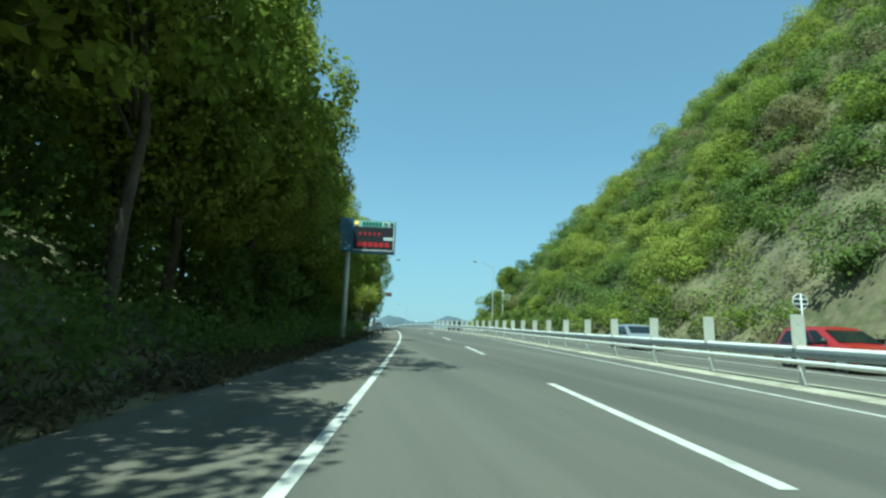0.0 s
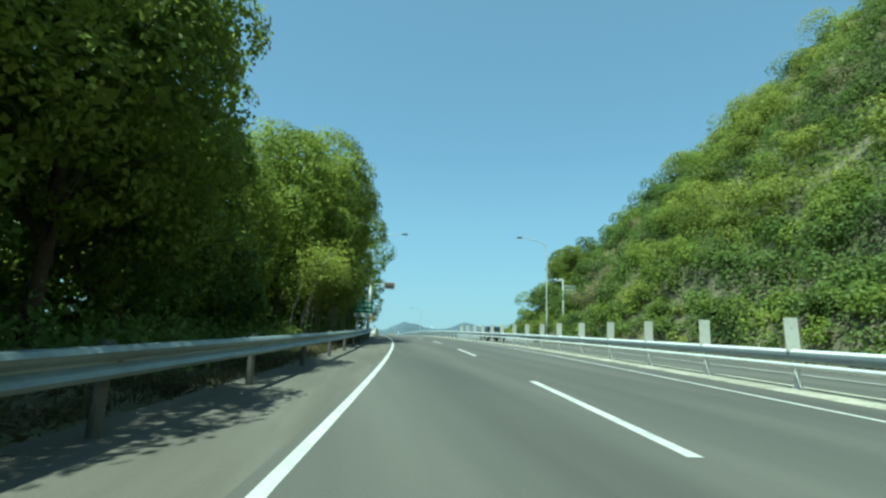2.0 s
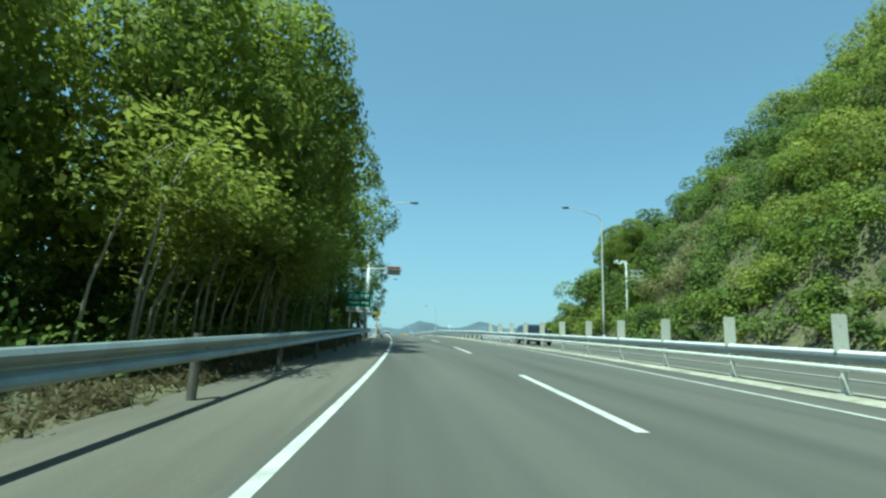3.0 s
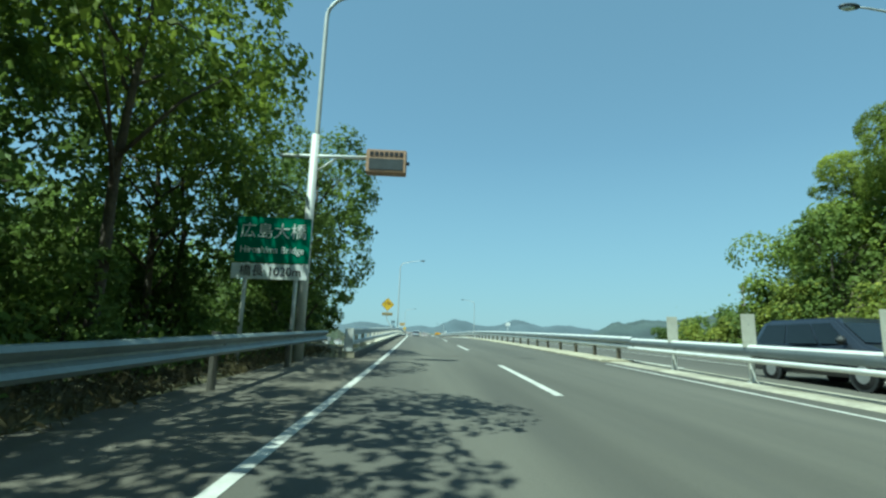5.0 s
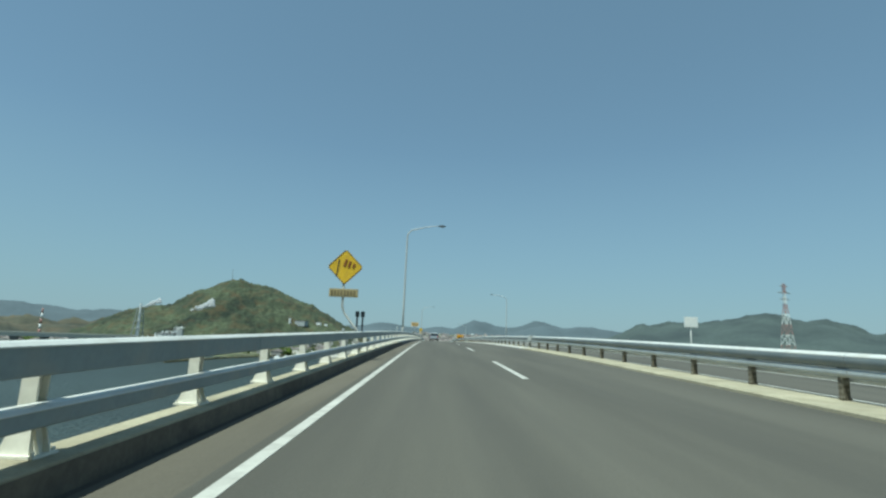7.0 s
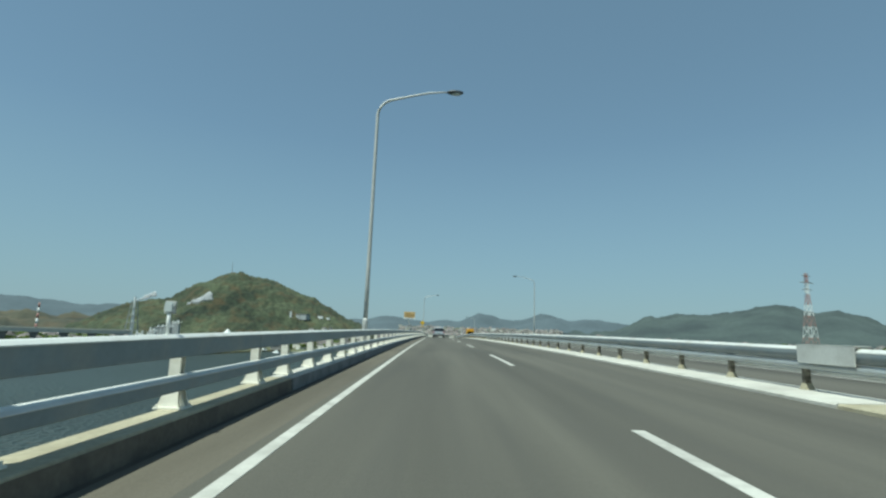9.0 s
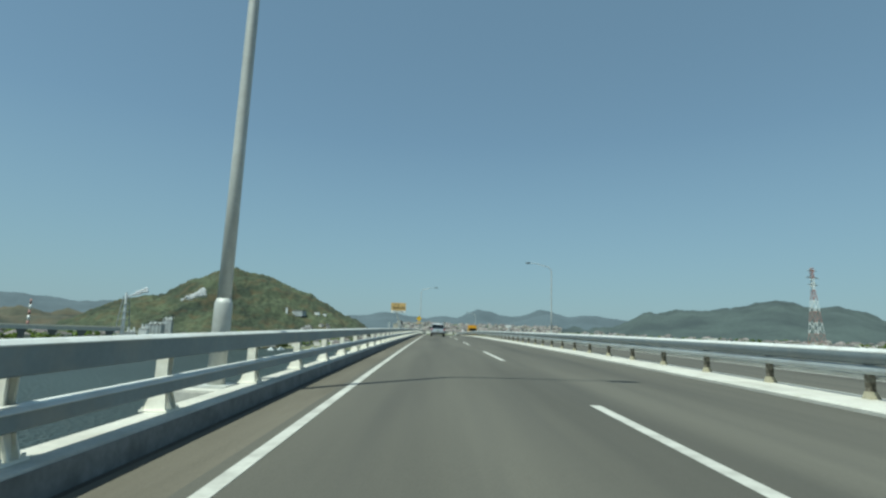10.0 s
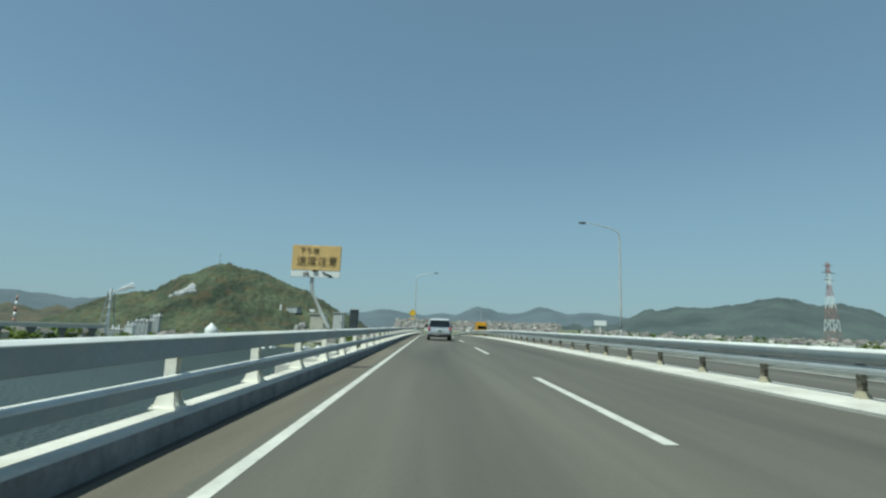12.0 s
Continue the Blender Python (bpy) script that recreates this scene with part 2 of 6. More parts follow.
M_CURBFACE = material("curb_face_stained_shaded", (0.15, 0.13, 0.10), 0.9, spread=0.25, scale=1.2, fine=20, bump=0.2, dirt=(0.07, 0.065, 0.055), dirt_amount=0.7)
M_MEDIAN = material("median_concrete_dusty", (0.36, 0.335, 0.26), 0.95, spread=0.28, scale=0.9, fine=14, bump=0.4, dirt=(0.17, 0.155, 0.095), dirt_amount=0.75)
M_SANDCURB = material("curb_concrete_sandy", (0.40, 0.365, 0.26), 0.9, spread=0.2, scale=0.9, fine=25, bump=0.25, dirt=(0.25, 0.215, 0.14), dirt_amount=0.5)
M_CURBGREY = material("curb_face_grey_shaded", (0.21, 0.215, 0.21), 0.9, spread=0.2, scale=1.5, fine=20, bump=0.2, dirt=(0.09, 0.09, 0.085), dirt_amount=0.6)
M_GUTTER = material("gutter_dark", (0.065, 0.058, 0.045), 0.95, spread=0.3, scale=0.8, fine=30, bump=0.3, dirt=(0.12, 0.10, 0.07), dirt_amount=0.5)

# ---- the large structure ----
BRIDGE = 85.0           # where the bank ends and the deck begins
FAR = 640.0
SEA = -28.0

road = tagged(sweep("road", -40, FAR, [(-3.55, 0), (4.5, 0), (4.5, -0.3), (-3.55, -0.3)], M_ASPHALT), "grey asphalt carriageway with two lanes", "road", kind="structure")
shoulder = tagged(new("road_shoulder"), "pale brownish asphalt road shoulder", "shoulder", kind="structure")
sweep("shoulder_strip", -40, BRIDGE, [(-5.6, -0.03), (-3.55, 0), (-3.55, -0.3), (-5.6, -0.3)], M_SHOULDER, shoulder)
sweep("shoulder_strip", BRIDGE, FAR, [(-4.1, -0.008), (-3.55, 0), (-3.55, -0.3), (-4.1, -0.3)], M_SHOULDER, shoulder)
# narrow dark strip along the curb's foot
sweep("gutter_strip", BRIDGE, FAR, [(-4.2, -0.02), (-4.1, -0.012), (-4.1, -0.3), (-4.2, -0.3)], M_GUTTER, shoulder)
opposite = tagged(sweep("opposite_road", -40, FAR, [(4.75, -0.02), (13.0, -0.05), (13.0, -0.35), (4.75, -0.35)], M_ASPHALT), "grey asphalt carriageway of the opposite lanes", "road", kind="structure")

lines = tagged(new("road_marking"), "white painted lane lines on the asphalt", "road marking", kind="structure")


def lane_lat(s):
    return -0.2 * (1 - ease(110, 145, s))


def stripe(s0, s1, lat, width, step=2.0):
    n = max(1, round((s1 - s0) / step))
    verts, faces = [], []
    for i in range(n + 1):
        s = s0 + (s1 - s0) * i / n
        c = lat(s) if callable(lat) else lat
        verts += [tuple(at(s, c + a, b)) for a, b in ((-width / 2, 0.001), (-width / 2, 0.005), (width / 2, 0.005), (width / 2, 0.001))]
    for i in range(n):
        for j in range(3):
            a = i * 4 + j
            faces.append((a, a + 1, a + 5, a + 4))
    from_lists("line", verts, faces, M_LINE, lines)


stripe(-40, FAR, -3.38, 0.115)
stripe(-40, FAR, 8.9, 0.12)
stripe(BRIDGE, FAR, 5.45, 0.14)
stripe(-40, BRIDGE + 1, 3.46, 0.1)
for i in range(-3, 36):
    stripe(3.4 + 14.87 * i, 9.4 + 14.87 * i, lane_lat, 0.14)

# bridge deck: edge beams, curbs and the girders below
deck = tagged(new("bridge_deck"), "concrete bridge deck with raised curbs", "bridge", kind="structure")
JOINT = 130.6           # expansion joint between the approach span and the main bridge
CURB_EDGE = [(-4.53, -0.6), (-4.53, 0.15), (-4.52, 0.168), (-4.207, 0.168), (-4.197, 0.158), (-4.17, -0.3), (-4.3, -0.6)]
sweep("curb", BRIDGE, JOINT - 0.04, CURB_EDGE, M_SANDCURB, deck, "narrow sand-coloured concrete curb of the approach span")
# strip carries the face's stains and its shade in one colour
sweep("curb_face", BRIDGE, JOINT - 0.04, [(-4.2, 0.148), (-4.19, 0.15), (-4.175, -0.03), (-4.19, -0.03)], M_CURBFACE, deck, "stained face of the curb, darkened for its shade")
sweep("curb", JOINT, FAR, CURB_EDGE, M_CURB, deck)
# greyer than the curb's top because the face's shade is painted in
sweep("curb_face", JOINT, FAR, [(-4.2, 0.152), (-4.188, 0.154), (-4.172, -0.03), (-4.19, -0.03)], M_CURBGREY, deck, "grey weathered face of the curb, darkened for its shade")
sweep("joint_gap", JOINT - 0.05, JOINT + 0.01, [(-4.5, -0.05), (-4.5, 0.12), (-4.23, 0.12), (-4.2, -0.05)], M_GUTTER, deck, "dark rubber expansion joint")
MEDIAN_EDGE = [(3.66, -0.35), (3.65, 0.05), (3.69, 0.075), (4.75, 0.088), (4.78, 0.07), (4.78, -0.35)]
sweep("curb", BRIDGE + 2, JOINT - 0.04, MEDIAN_EDGE, M_SANDCURB, deck, "cream concrete median curb of the approach span")
sweep("curb", JOINT, FAR, MEDIAN_EDGE, M_CURB, deck)
sweep("curb", BRIDGE + 2, FAR, [(13.0, -0.5), (13.0, 0.2), (13.5, 0.2), (13.5, -0.5)], M_CURB, deck)
sweep("girder", BRIDGE + 6, FAR, rect_profile(-4.4, 13.2, -1.9, -0.62), M_CONCRETE, deck, step=6)
for i in range(9):
    s = 130 + 58 * i
    bm = bmesh.new()
    p = at(s)
    box(bm, (-3.5, -1.1, SEA - 3), (12.3, 1.1, p.z - 1.85), 0.25)
    pier = part("bridge_pier", bm, M_CONCRETE, deck)
    pier.matrix_basis = pose(p.x, p.y, 0)

# sea
bm = bmesh.new()
vs = [bm.verts.new((4700 * math.cos(a * math.pi / 24), 200 + 4700 * math.sin(a * math.pi / 24), SEA)) for a in range(48)]
bm.faces.new(vs)
tagged(part("water", bm, M_WATER), "calm blue-grey sea", "sea", kind="structure")


def cut_height(s, lat):
    """Height of the land over the road, across and along."""
    if lat > 3.4:
        if lat < 13.1:
            return -0.45 - 30 * ease(BRIDGE + 2, BRIDGE + 14, s)
        crest = float(np.interp(s, (-40, 55, 74, 84, 92, 102), (46, 38, 25, 16, 7, 0)))
        rise = max(0.0, lat - 13.9)
        up = min(crest, 1.32 * rise) + 0.3 * max(0.0, min(rise - crest / 1.32, 60)) * (1 - ease(70, 100, s))
        return -0.2 + up - 30 * ease(110, 122, s)
    if lat > -5.7:
        return -0.45 - 30 * ease(BRIDGE + 2, BRIDGE + 14, s)
    out = -5.7 - lat
    return -0.08 - 0.16 * min(out, 12) * ease(2, 8, out) * ease(40, 70, s) + 0.35 * min(out, 9) * ease(1, 5, out) * (1 - ease(25, 45, s)) - 30 * ease(97, 121, s)


def noisy(p, k, a):
    return a * noise.noise(Vector(p) * k)


def land_point(s, lat):
    p = at(s, lat, cut_height(s, lat))
    rough = ease(0, 2.5, lat - 13.9) if lat > 0 else ease(0, 3, -6.2 - lat)
    p.z += rough * (noisy(p, 0.13, 1.6) + noisy(p, 0.5, 0.7) + noisy(p, 1.3, 0.25))
    p.x += rough * noisy((p.y, p.z, 3), 0.3, 1.0)
    return p


def land():
    lats = [-160, -90, -50, -36, -28, -22, -18, -15, -13, -11, -10, -9, -8, -7, -6.4, -5.7, -5.58, -3.5, 3.4, 4.7, 4.76, 13, 13.5, 13.9] + [14.2 + i * 0.8 for i in range(44)] + [52, 60, 75, 100, 150]
    ss = [-40 + 1.5 * i for i in range(107)]
    verts = [tuple(land_point(s, lat)) for s in ss for lat in lats]
    k = len(lats)
    faces = [(i * k + j, i * k + j + 1, (i + 1) * k + j + 1, (i + 1) * k + j) for i in range(len(ss) - 1) for j in range(k - 1)]
    return tagged(from_lists("ground", verts, faces, M_ROCK, smooth=True), "rocky brown cut slope and earth verge beside the road", "ground", kind="structure")


land()


# ---- railings ----
def spans(s0, s1, length):
    n = max(1, round((s1 - s0) / length))
    return [(s0 + (s1 - s0) * i / n, s0 + (s1 - s0) * (i + 1) / n) for i in range(n)]


def straight_posts(name, s_list, lat, bm, mat, parent):
    """The same post again and again along the road, on one mesh."""
    me = bpy.data.meshes.new(name)
    bm.to_mesh(me)
    bm.free()
    me.materials.append(mat)
    for s in s_list:
        ob = new(name, me)
        ob.parent = parent
        ob.matrix_basis = along(s, lat)


def left_guardrail():
    rail = tagged(new("guardrail"), "weathered galvanised W-beam guardrail along the wooded verge", "guardrail")
    wave = [(0.0, 0.74), (0.05, 0.73), (0.075, 0.69), (0.05, 0.65), (0.0, 0.61), (0.0, 0.59), (0.05, 0.55), (0.075, 0.51), (0.05, 0.47), (0.0, 0.46)]
    prof = [(-5.05 + a, b) for a, b in wave] + [(-5.055 + a, b) for a, b in wave[::-1]]
    for a, b in spans(29, BRIDGE, 4):
        sweep("beam", a + 0.01, b + 0.05, prof, M_BEAM, rail, step=2, smooth=False)
    bm = bmesh.new()
    tube(bm, [(-0.13, 0, -0.2), (-0.13, 0, 0.78)], 0.06, 10)
    box(bm, (-0.10, -0.06, 0.52), (0.0, 0.06, 0.68), 0.01)
    straight_posts("post", [29.4 + 4 * i for i in range(14)], -5.05, bm, M_BEAMPOST, rail)
    bm = bmesh.new()
    tube(bm, [(0, 0, 0.5), (-0.12, -0.25, 0.5), (-0.22, -0.1, 0.5)], 0.15, 8)
    cap = part("end_wing", bm, M_STEEL, rail)
    cap.matrix_basis = along(29, -5.03, 0.1)


def median_shift(s):
    """The median narrows towards the bridge."""
    return 0.6 * (1 - ease(60, BRIDGE, s))


def median_guardrail():
    rail = tagged(new("median_guardrail"), "white-grey pipe-beam median guardrail on a low dusty strip", "guardrail")
    for a, b in spans(-40, BRIDGE + 1.5, 6):
        # pale shell on the dark pipe paints in the sunlit top
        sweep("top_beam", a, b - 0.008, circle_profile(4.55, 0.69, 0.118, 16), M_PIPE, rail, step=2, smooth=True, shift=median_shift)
        sweep("lit_top", a, b - 0.008, top_shell(4.55, 0.69, 0.118), M_RAILWHITE, rail, step=2, smooth=True, shift=median_shift)
        sweep("lower_beam", a, b - 0.008, circle_profile(4.40, 0.495, 0.05, 10), M_RAILWHITE, rail, step=2, smooth=True, shift=median_shift)
    post_s = [0.62 + 3.2 * i for i in range(-12, 27)]
    bm = bmesh.new()
    box(bm, (-0.05, -0.045, 0.0), (0.05, 0.045, 0.62), 0.012)
    box(bm, (-0.085, -0.085, 0.02), (0.085, 0.085, 0.05), 0.01)
    box(bm, (-0.13, -0.03, 0.465), (-0.04, 0.03, 0.525), 0.008)
    me = bpy.data.meshes.new("post")
    bm.to_mesh(me)
    bm.free()
    me.materials.append(M_RAILWHITE)
    for s in post_s:
        ob = new("post", me)
        ob.parent = rail
        ob.matrix_basis = along(s, 4.55 + median_shift(s))
    tagged(sweep("median_strip", -40, BRIDGE + 2, [(3.93, -0.3), (3.93, 0.004), (4.02, 0.03), (4.9, 0.032), (5.2, 0.02), (5.3, -0.3)], M_MEDIAN, shift=median_shift), "low dusty concrete median strip with dirt and weeds", "curb", kind="structure")
    plate = tagged(new("glare_plate"), "cream painted anti-glare plate standing on the median guardrail", "plate", "anti-glare plates on the median rail")
    bm = bmesh.new()
    box(bm, (-0.147, -0.012, 0.76), (0.147, 0.012, 1.45), 0.008)
    part("panel", bm, M_PLATE, plate)
    bm = bmesh.new()
    box(bm, (-0.025, 0.014, 0.66), (0.025, 0.05, 1.3), 0.006)
    for z in (0.9, 1.25):
        tube(bm, [(0, -0.022, z), (0, 0.03, z)], 0.012, 6)
    part("bracket", bm, M_STEEL, plate)
    plate.matrix_basis = along(post_s[0], 4.55 + median_shift(post_s[0]))
    for s in post_s[1:]:
        lean = pose(0, 0, 0, random.uniform(-1.2, 1.2), random.uniform(-1.5, 1.5), random.uniform(-4, 4))
        copy_thing(plate, along(s, 4.55 + median_shift(s)) @ lean)


def bridge_rail_left():
    rail = tagged(new("bridge_railing"), "white painted steel bridge railing with two rails on a concrete curb", "railing")
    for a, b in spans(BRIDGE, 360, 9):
        # dark colour stands for the shaded face, white strips for the lit edges
        sweep("top_rail", a, b - 0.01, [(-4.40, 0.63), (-4.41, 0.64), (-4.41, 0.80), (-4.40, 0.81), (-4.30, 0.81), (-4.273, 0.79), (-4.27, 0.64), (-4.28, 0.63)], M_RAILSHADED, rail, step=3)
        sweep("lit_edge", a, b - 0.01, [(-4.41, 0.811), (-4.405, 0.818), (-4.297, 0.818), (-4.266, 0.796), (-4.266, 0.788), (-4.273, 0.788), (-4.303, 0.811)], M_RAILWHITE, rail, step=3)
        sweep("mid_rail", a, b - 0.01, [(-4.40, 0.35), (-4.41, 0.36), (-4.41, 0.45), (-4.40, 0.46), (-4.295, 0.46), (-4.274, 0.446), (-4.27, 0.36), (-4.28, 0.35)], M_RAILSHADED, rail, step=3)
        sweep("lit_edge", a, b - 0.01, [(-4.41, 0.461), (-4.405, 0.467), (-4.29, 0.467), (-4.266, 0.45), (-4.266, 0.444), (-4.274, 0.444), (-4.297, 0.461)], M_RAILWHITE, rail, step=3)
        bm = bmesh.new()                                               # sleeves where two lengths meet
        box(bm, (-4.40, -0.09, 0.645), (-4.30, 0.09, 0.79), 0.01)
        box(bm, (-4.40, -0.07, 0.36), (-4.295, 0.07, 0.44), 0.01)
        part("sleeve", bm, M_STEEL, rail).matrix_basis = along(b)
    sweep("top_rail", 360, FAR, rect_profile(-4.41, -4.27, 0.63, 0.81), M_RAILWHITE, rail, step=10)
    bm = bmesh.new()
    box(bm, (-0.06, -0.045, 0.33), (0.045, -0.03, 0.80), 0.004)          # upright: two flanges and a web
    box(bm, (-0.06, 0.03, 0.33), (0.045, 0.045, 0.80), 0.004)
    box(bm, (-0.02, -0.03, 0.33), (0.005, 0.03, 0.80))
    foot = [bm.verts.new((x, y, z)) for z, x0, x1, yy in ((0.182, -0.085, 0.075, 0.075), (0.355, -0.06, 0.048, 0.048)) for x, y in ((x0, -yy), (x1, -yy), (x1, yy), (x0, yy))]
    for f in ((3, 2, 1, 0), (4, 5, 6, 7), (0, 1, 5, 4), (1, 2, 6, 5), (2, 3, 7, 6), (3, 0, 4, 7)):
        bm.faces.new([foot[k] for k in f])
    for side, reach in ((-1, 0.125), (1, 0.115)):                        # side plates that widen to the base
        rim = [(side * x, z) for x, z in ((0.04, 0.18), (reach, 0.18), (reach - 0.005, 0.205), (reach - 0.03, 0.27), (0.07, 0.315), (0.04, 0.32))]
        for y in (-0.045, 0.033):
            vs = [bm.verts.new((x, y + dy, z)) for dy in (0, 0.012) for x, z in rim]
            for f in ((0, 1, 2, 3, 4, 5), (11, 10, 9, 8, 7, 6), (0, 6, 7, 1), (1, 7, 8, 2), (2, 8, 9, 3), (3, 9, 10, 4), (4, 10, 11, 5), (5, 11, 6, 0)):
                bm.faces.new([vs[k] for k in f])
    box(bm, (-0.135, -0.1, 0.163), (0.125, 0.1, 0.185), 0.004)
    for x in (-0.11, 0.1):
        for y in (-0.08, 0.08):
            tube(bm, [(x, y, 0.183), (x, y, 0.205)], 0.012, 6)
    bmesh.ops.recalc_face_normals(bm, faces=bm.faces)
    approach = [85.36 + 2.018 * i for i in range(23)] + [131.05]
    first_bays = [132.64 + 1.645 * i for i in range(5)]
    main = [140.9 + 2.178 * i for i in range(90)]
    straight_posts("post", approach + first_bays + main, -4.45, bm, M_RAILPOST, rail)
    bm = bmesh.new()
    box(bm, (-4.50, 0, 0.17), (-4.25, 0.02, 0.82), 0.004)
    end = part("end_plate", bm, M_RAILWHITE, rail)
    end.matrix_basis = along(BRIDGE - 0.02)
    for s in (111.3, 143.1, 173.4, 175.3, 178.0, 181.0, 246.0):          # ledges that carry the poles and cabinets outside
        bm = bmesh.new()
        box(bm, (-5.3, -0.45, -0.35), (-4.555, 0.45, 0.1), 0.02)
        part("ledge", bm, M_CURB, deck).matrix_basis = along(s)


def bridge_rail_right():
    rail = tagged(new("bridge_railing"), "galvanised steel pipe railing between the carriageways of the bridge", "railing")
    for a, b in spans(BRIDGE + 1.5, 360, 9):
        # lit tops are white shells; the top pipe's colour holds its shaded underside
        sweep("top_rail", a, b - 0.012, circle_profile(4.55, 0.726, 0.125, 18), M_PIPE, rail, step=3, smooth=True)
        sweep("lit_top", a, b - 0.012, top_shell(4.55, 0.726, 0.125), M_RAILWHITE, rail, step=3, smooth=True)
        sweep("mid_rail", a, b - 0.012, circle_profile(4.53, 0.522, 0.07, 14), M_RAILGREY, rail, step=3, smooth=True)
        sweep("lit_top", a, b - 0.012, top_shell(4.53, 0.522, 0.07), M_RAILWHITE, rail, step=3, smooth=True)
    sweep("cable_duct", 88, 340, [(4.65, 0.385), (4.65, 0.435), (4.70, 0.445), (4.72, 0.445), (4.72, 0.385)], M_RAILWHITE, rail, "white cable duct behind the posts", step=6)
    sweep("top_rail", 360, FAR, circle_profile(4.55, 0.785, 0.085, 8), M_STEEL, rail, step=10, smooth=True)
    bm = bmesh.new()
    box(bm, (-0.06, -0.055, 0.07), (0.06, 0.055, 0.66), 0.008)
    box(bm, (-0.075, -0.07, 0.1), (0.075, 0.07, 0.125), 0.006)
    straight_posts("post", [104.94 + 2.45 * i for i in range(-7, 11)], 4.57, bm, M_POST, rail)
    bm = bmesh.new()
    foot = [bm.verts.new((x, y, z)) for z, xx, yy in ((0.085, 0.09, 0.085), (0.2, 0.058, 0.054)) for x, y in ((-xx, -yy), (xx, -yy), (xx, yy), (-xx, yy))]
    for f in ((3, 2, 1, 0), (4, 5, 6, 7), (0, 1, 5, 4), (1, 2, 6, 5), (2, 3, 7, 6), (3, 0, 4, 7)):
        bm.faces.new([foot[k] for k in f])
    straight_posts("foot", [132.43 + 2.37 * i for i in range(90)], 4.57, bm, M_SANDCURB, rail)
    bm = bmesh.new()
    box(bm, (-0.055, -0.05, 0.19), (0.055, 0.05, 0.66), 0.01)
    straight_posts("post", [132.43 + 2.37 * i for i in range(90)], 4.57, bm, M_POST, rail)
    bm = bmesh.new()                                                     # cover over the expansion joint
    box(bm, (4.40, -0.65, 0.56), (4.425, 0.65, 0.88), 0.008)
    box(bm, (4.40, -0.65, 0.876), (4.69, 0.65, 0.895), 0.006)
    part("joint_cover", bm, M_LAMP, rail, "pale grey steel cover at the expansion joint").matrix_basis = along(131.75)
    outer = tagged(new("bridge_railing"), "grey steel railing on the far edge of the bridge", "railing")
    sweep("top_rail", BRIDGE + 4, FAR, circle_profile(13.25, 0.56, 0.06, 8), M_STEEL, outer, step=6, smooth=True)
    sweep("mid_rail", BRIDGE + 4, FAR, circle_profile(13.25, 0.38, 0.04, 6), M_STEEL, outer, step=6, smooth=True)
    bm = bmesh.new()
    box(bm, (-0.05, -0.05, 0.19), (0.05, 0.05, 0.55), 0.01)
    straight_posts("post", [90 + 2.4 * i for i in range(100)], 13.25, bm, M_STEEL, outer)


# darker than the white rail, to hold its road side's shade
M_RAILSHADED = material("rail_paint_weathered_shaded", (0.23, 0.275, 0.285), 0.5, 0.1, spread=0.12, scale=1.0, fine=18, bump=0.04, dirt=(0.36, 0.33, 0.27), dirt_amount=0.4)
M_LAMP = material("lamp_steel", (0.55, 0.56, 0.53), 0.55, 0.15, spread=0.1, scale=1.5, fine=20, bump=0.03, dirt=(0.3, 0.29, 0.25), dirt_amount=0.3)
M_STEM = material("pale_bark", (0.27, 0.26, 0.20), 0.8, spread=0.2, scale=2, fine=12, bump=0.2)
M_RAILPOST = material("post_cream_paint", (0.84, 0.82, 0.73), 0.5, spread=0.08, scale=3, fine=20, bump=0.05, dirt=(0.45, 0.4, 0.3), dirt_amount=0.35)
M_POST = material("post_paint_worn", (0.12, 0.105, 0.075), 0.75, 0.1, spread=0.35, scale=5, fine=30, bump=0.15, dirt=(0.45, 0.42, 0.33), dirt_amount=0.6)
left_guardrail()
median_guardrail()
bridge_rail_left()
bridge_rail_right()


# ---- plants ----
def leaf_mesh(name, centers, size, mat, rng, flat=0.0, length=1.5, lean=None, wild=1.0):
    """One mesh of many small folded leaves, one about each centre."""
    n = len(centers)
    nrm = rng.normal(size=(n, 3)) * wild
    nrm[:, 2] += flat
    if lean is not None:
        nrm += lean
    nrm /= np.linalg.norm(nrm, axis=1, keepdims=True)
    ref = rng.normal(size=(n, 3))
    u = np.cross(nrm, ref)
    u /= np.linalg.norm(u, axis=1, keepdims=True)
    w = np.cross(nrm, u)
    sz = (size * rng.uniform(0.6, 1.35, n))[:, None]
    v = np.empty((n, 4, 3))
    v[:, 0] = centers - u * sz * length / 2
    v[:, 1] = centers + w * sz / 2 + nrm * sz * 0.15
    v[:, 2] = centers + u * sz * length / 2
    v[:, 3] = centers - w * sz / 2 + nrm * sz * 0.15
    me = bpy.data.meshes.new(name)
    me.vertices.add(n * 4)
    me.vertices.foreach_set("co", v.reshape(-1))
    me.loops.add(n * 4)
    me.loops.foreach_set("vertex_index", np.arange(n * 4, dtype=np.int32))
    me.polygons.add(n)
    me.polygons.foreach_set("loop_start", np.arange(n, dtype=np.int32) * 4)
    me.polygons.foreach_set("loop_total", np.full(n, 4, dtype=np.int32))
    me.update()
    me.validate()
    me.materials.append(mat)
    return me


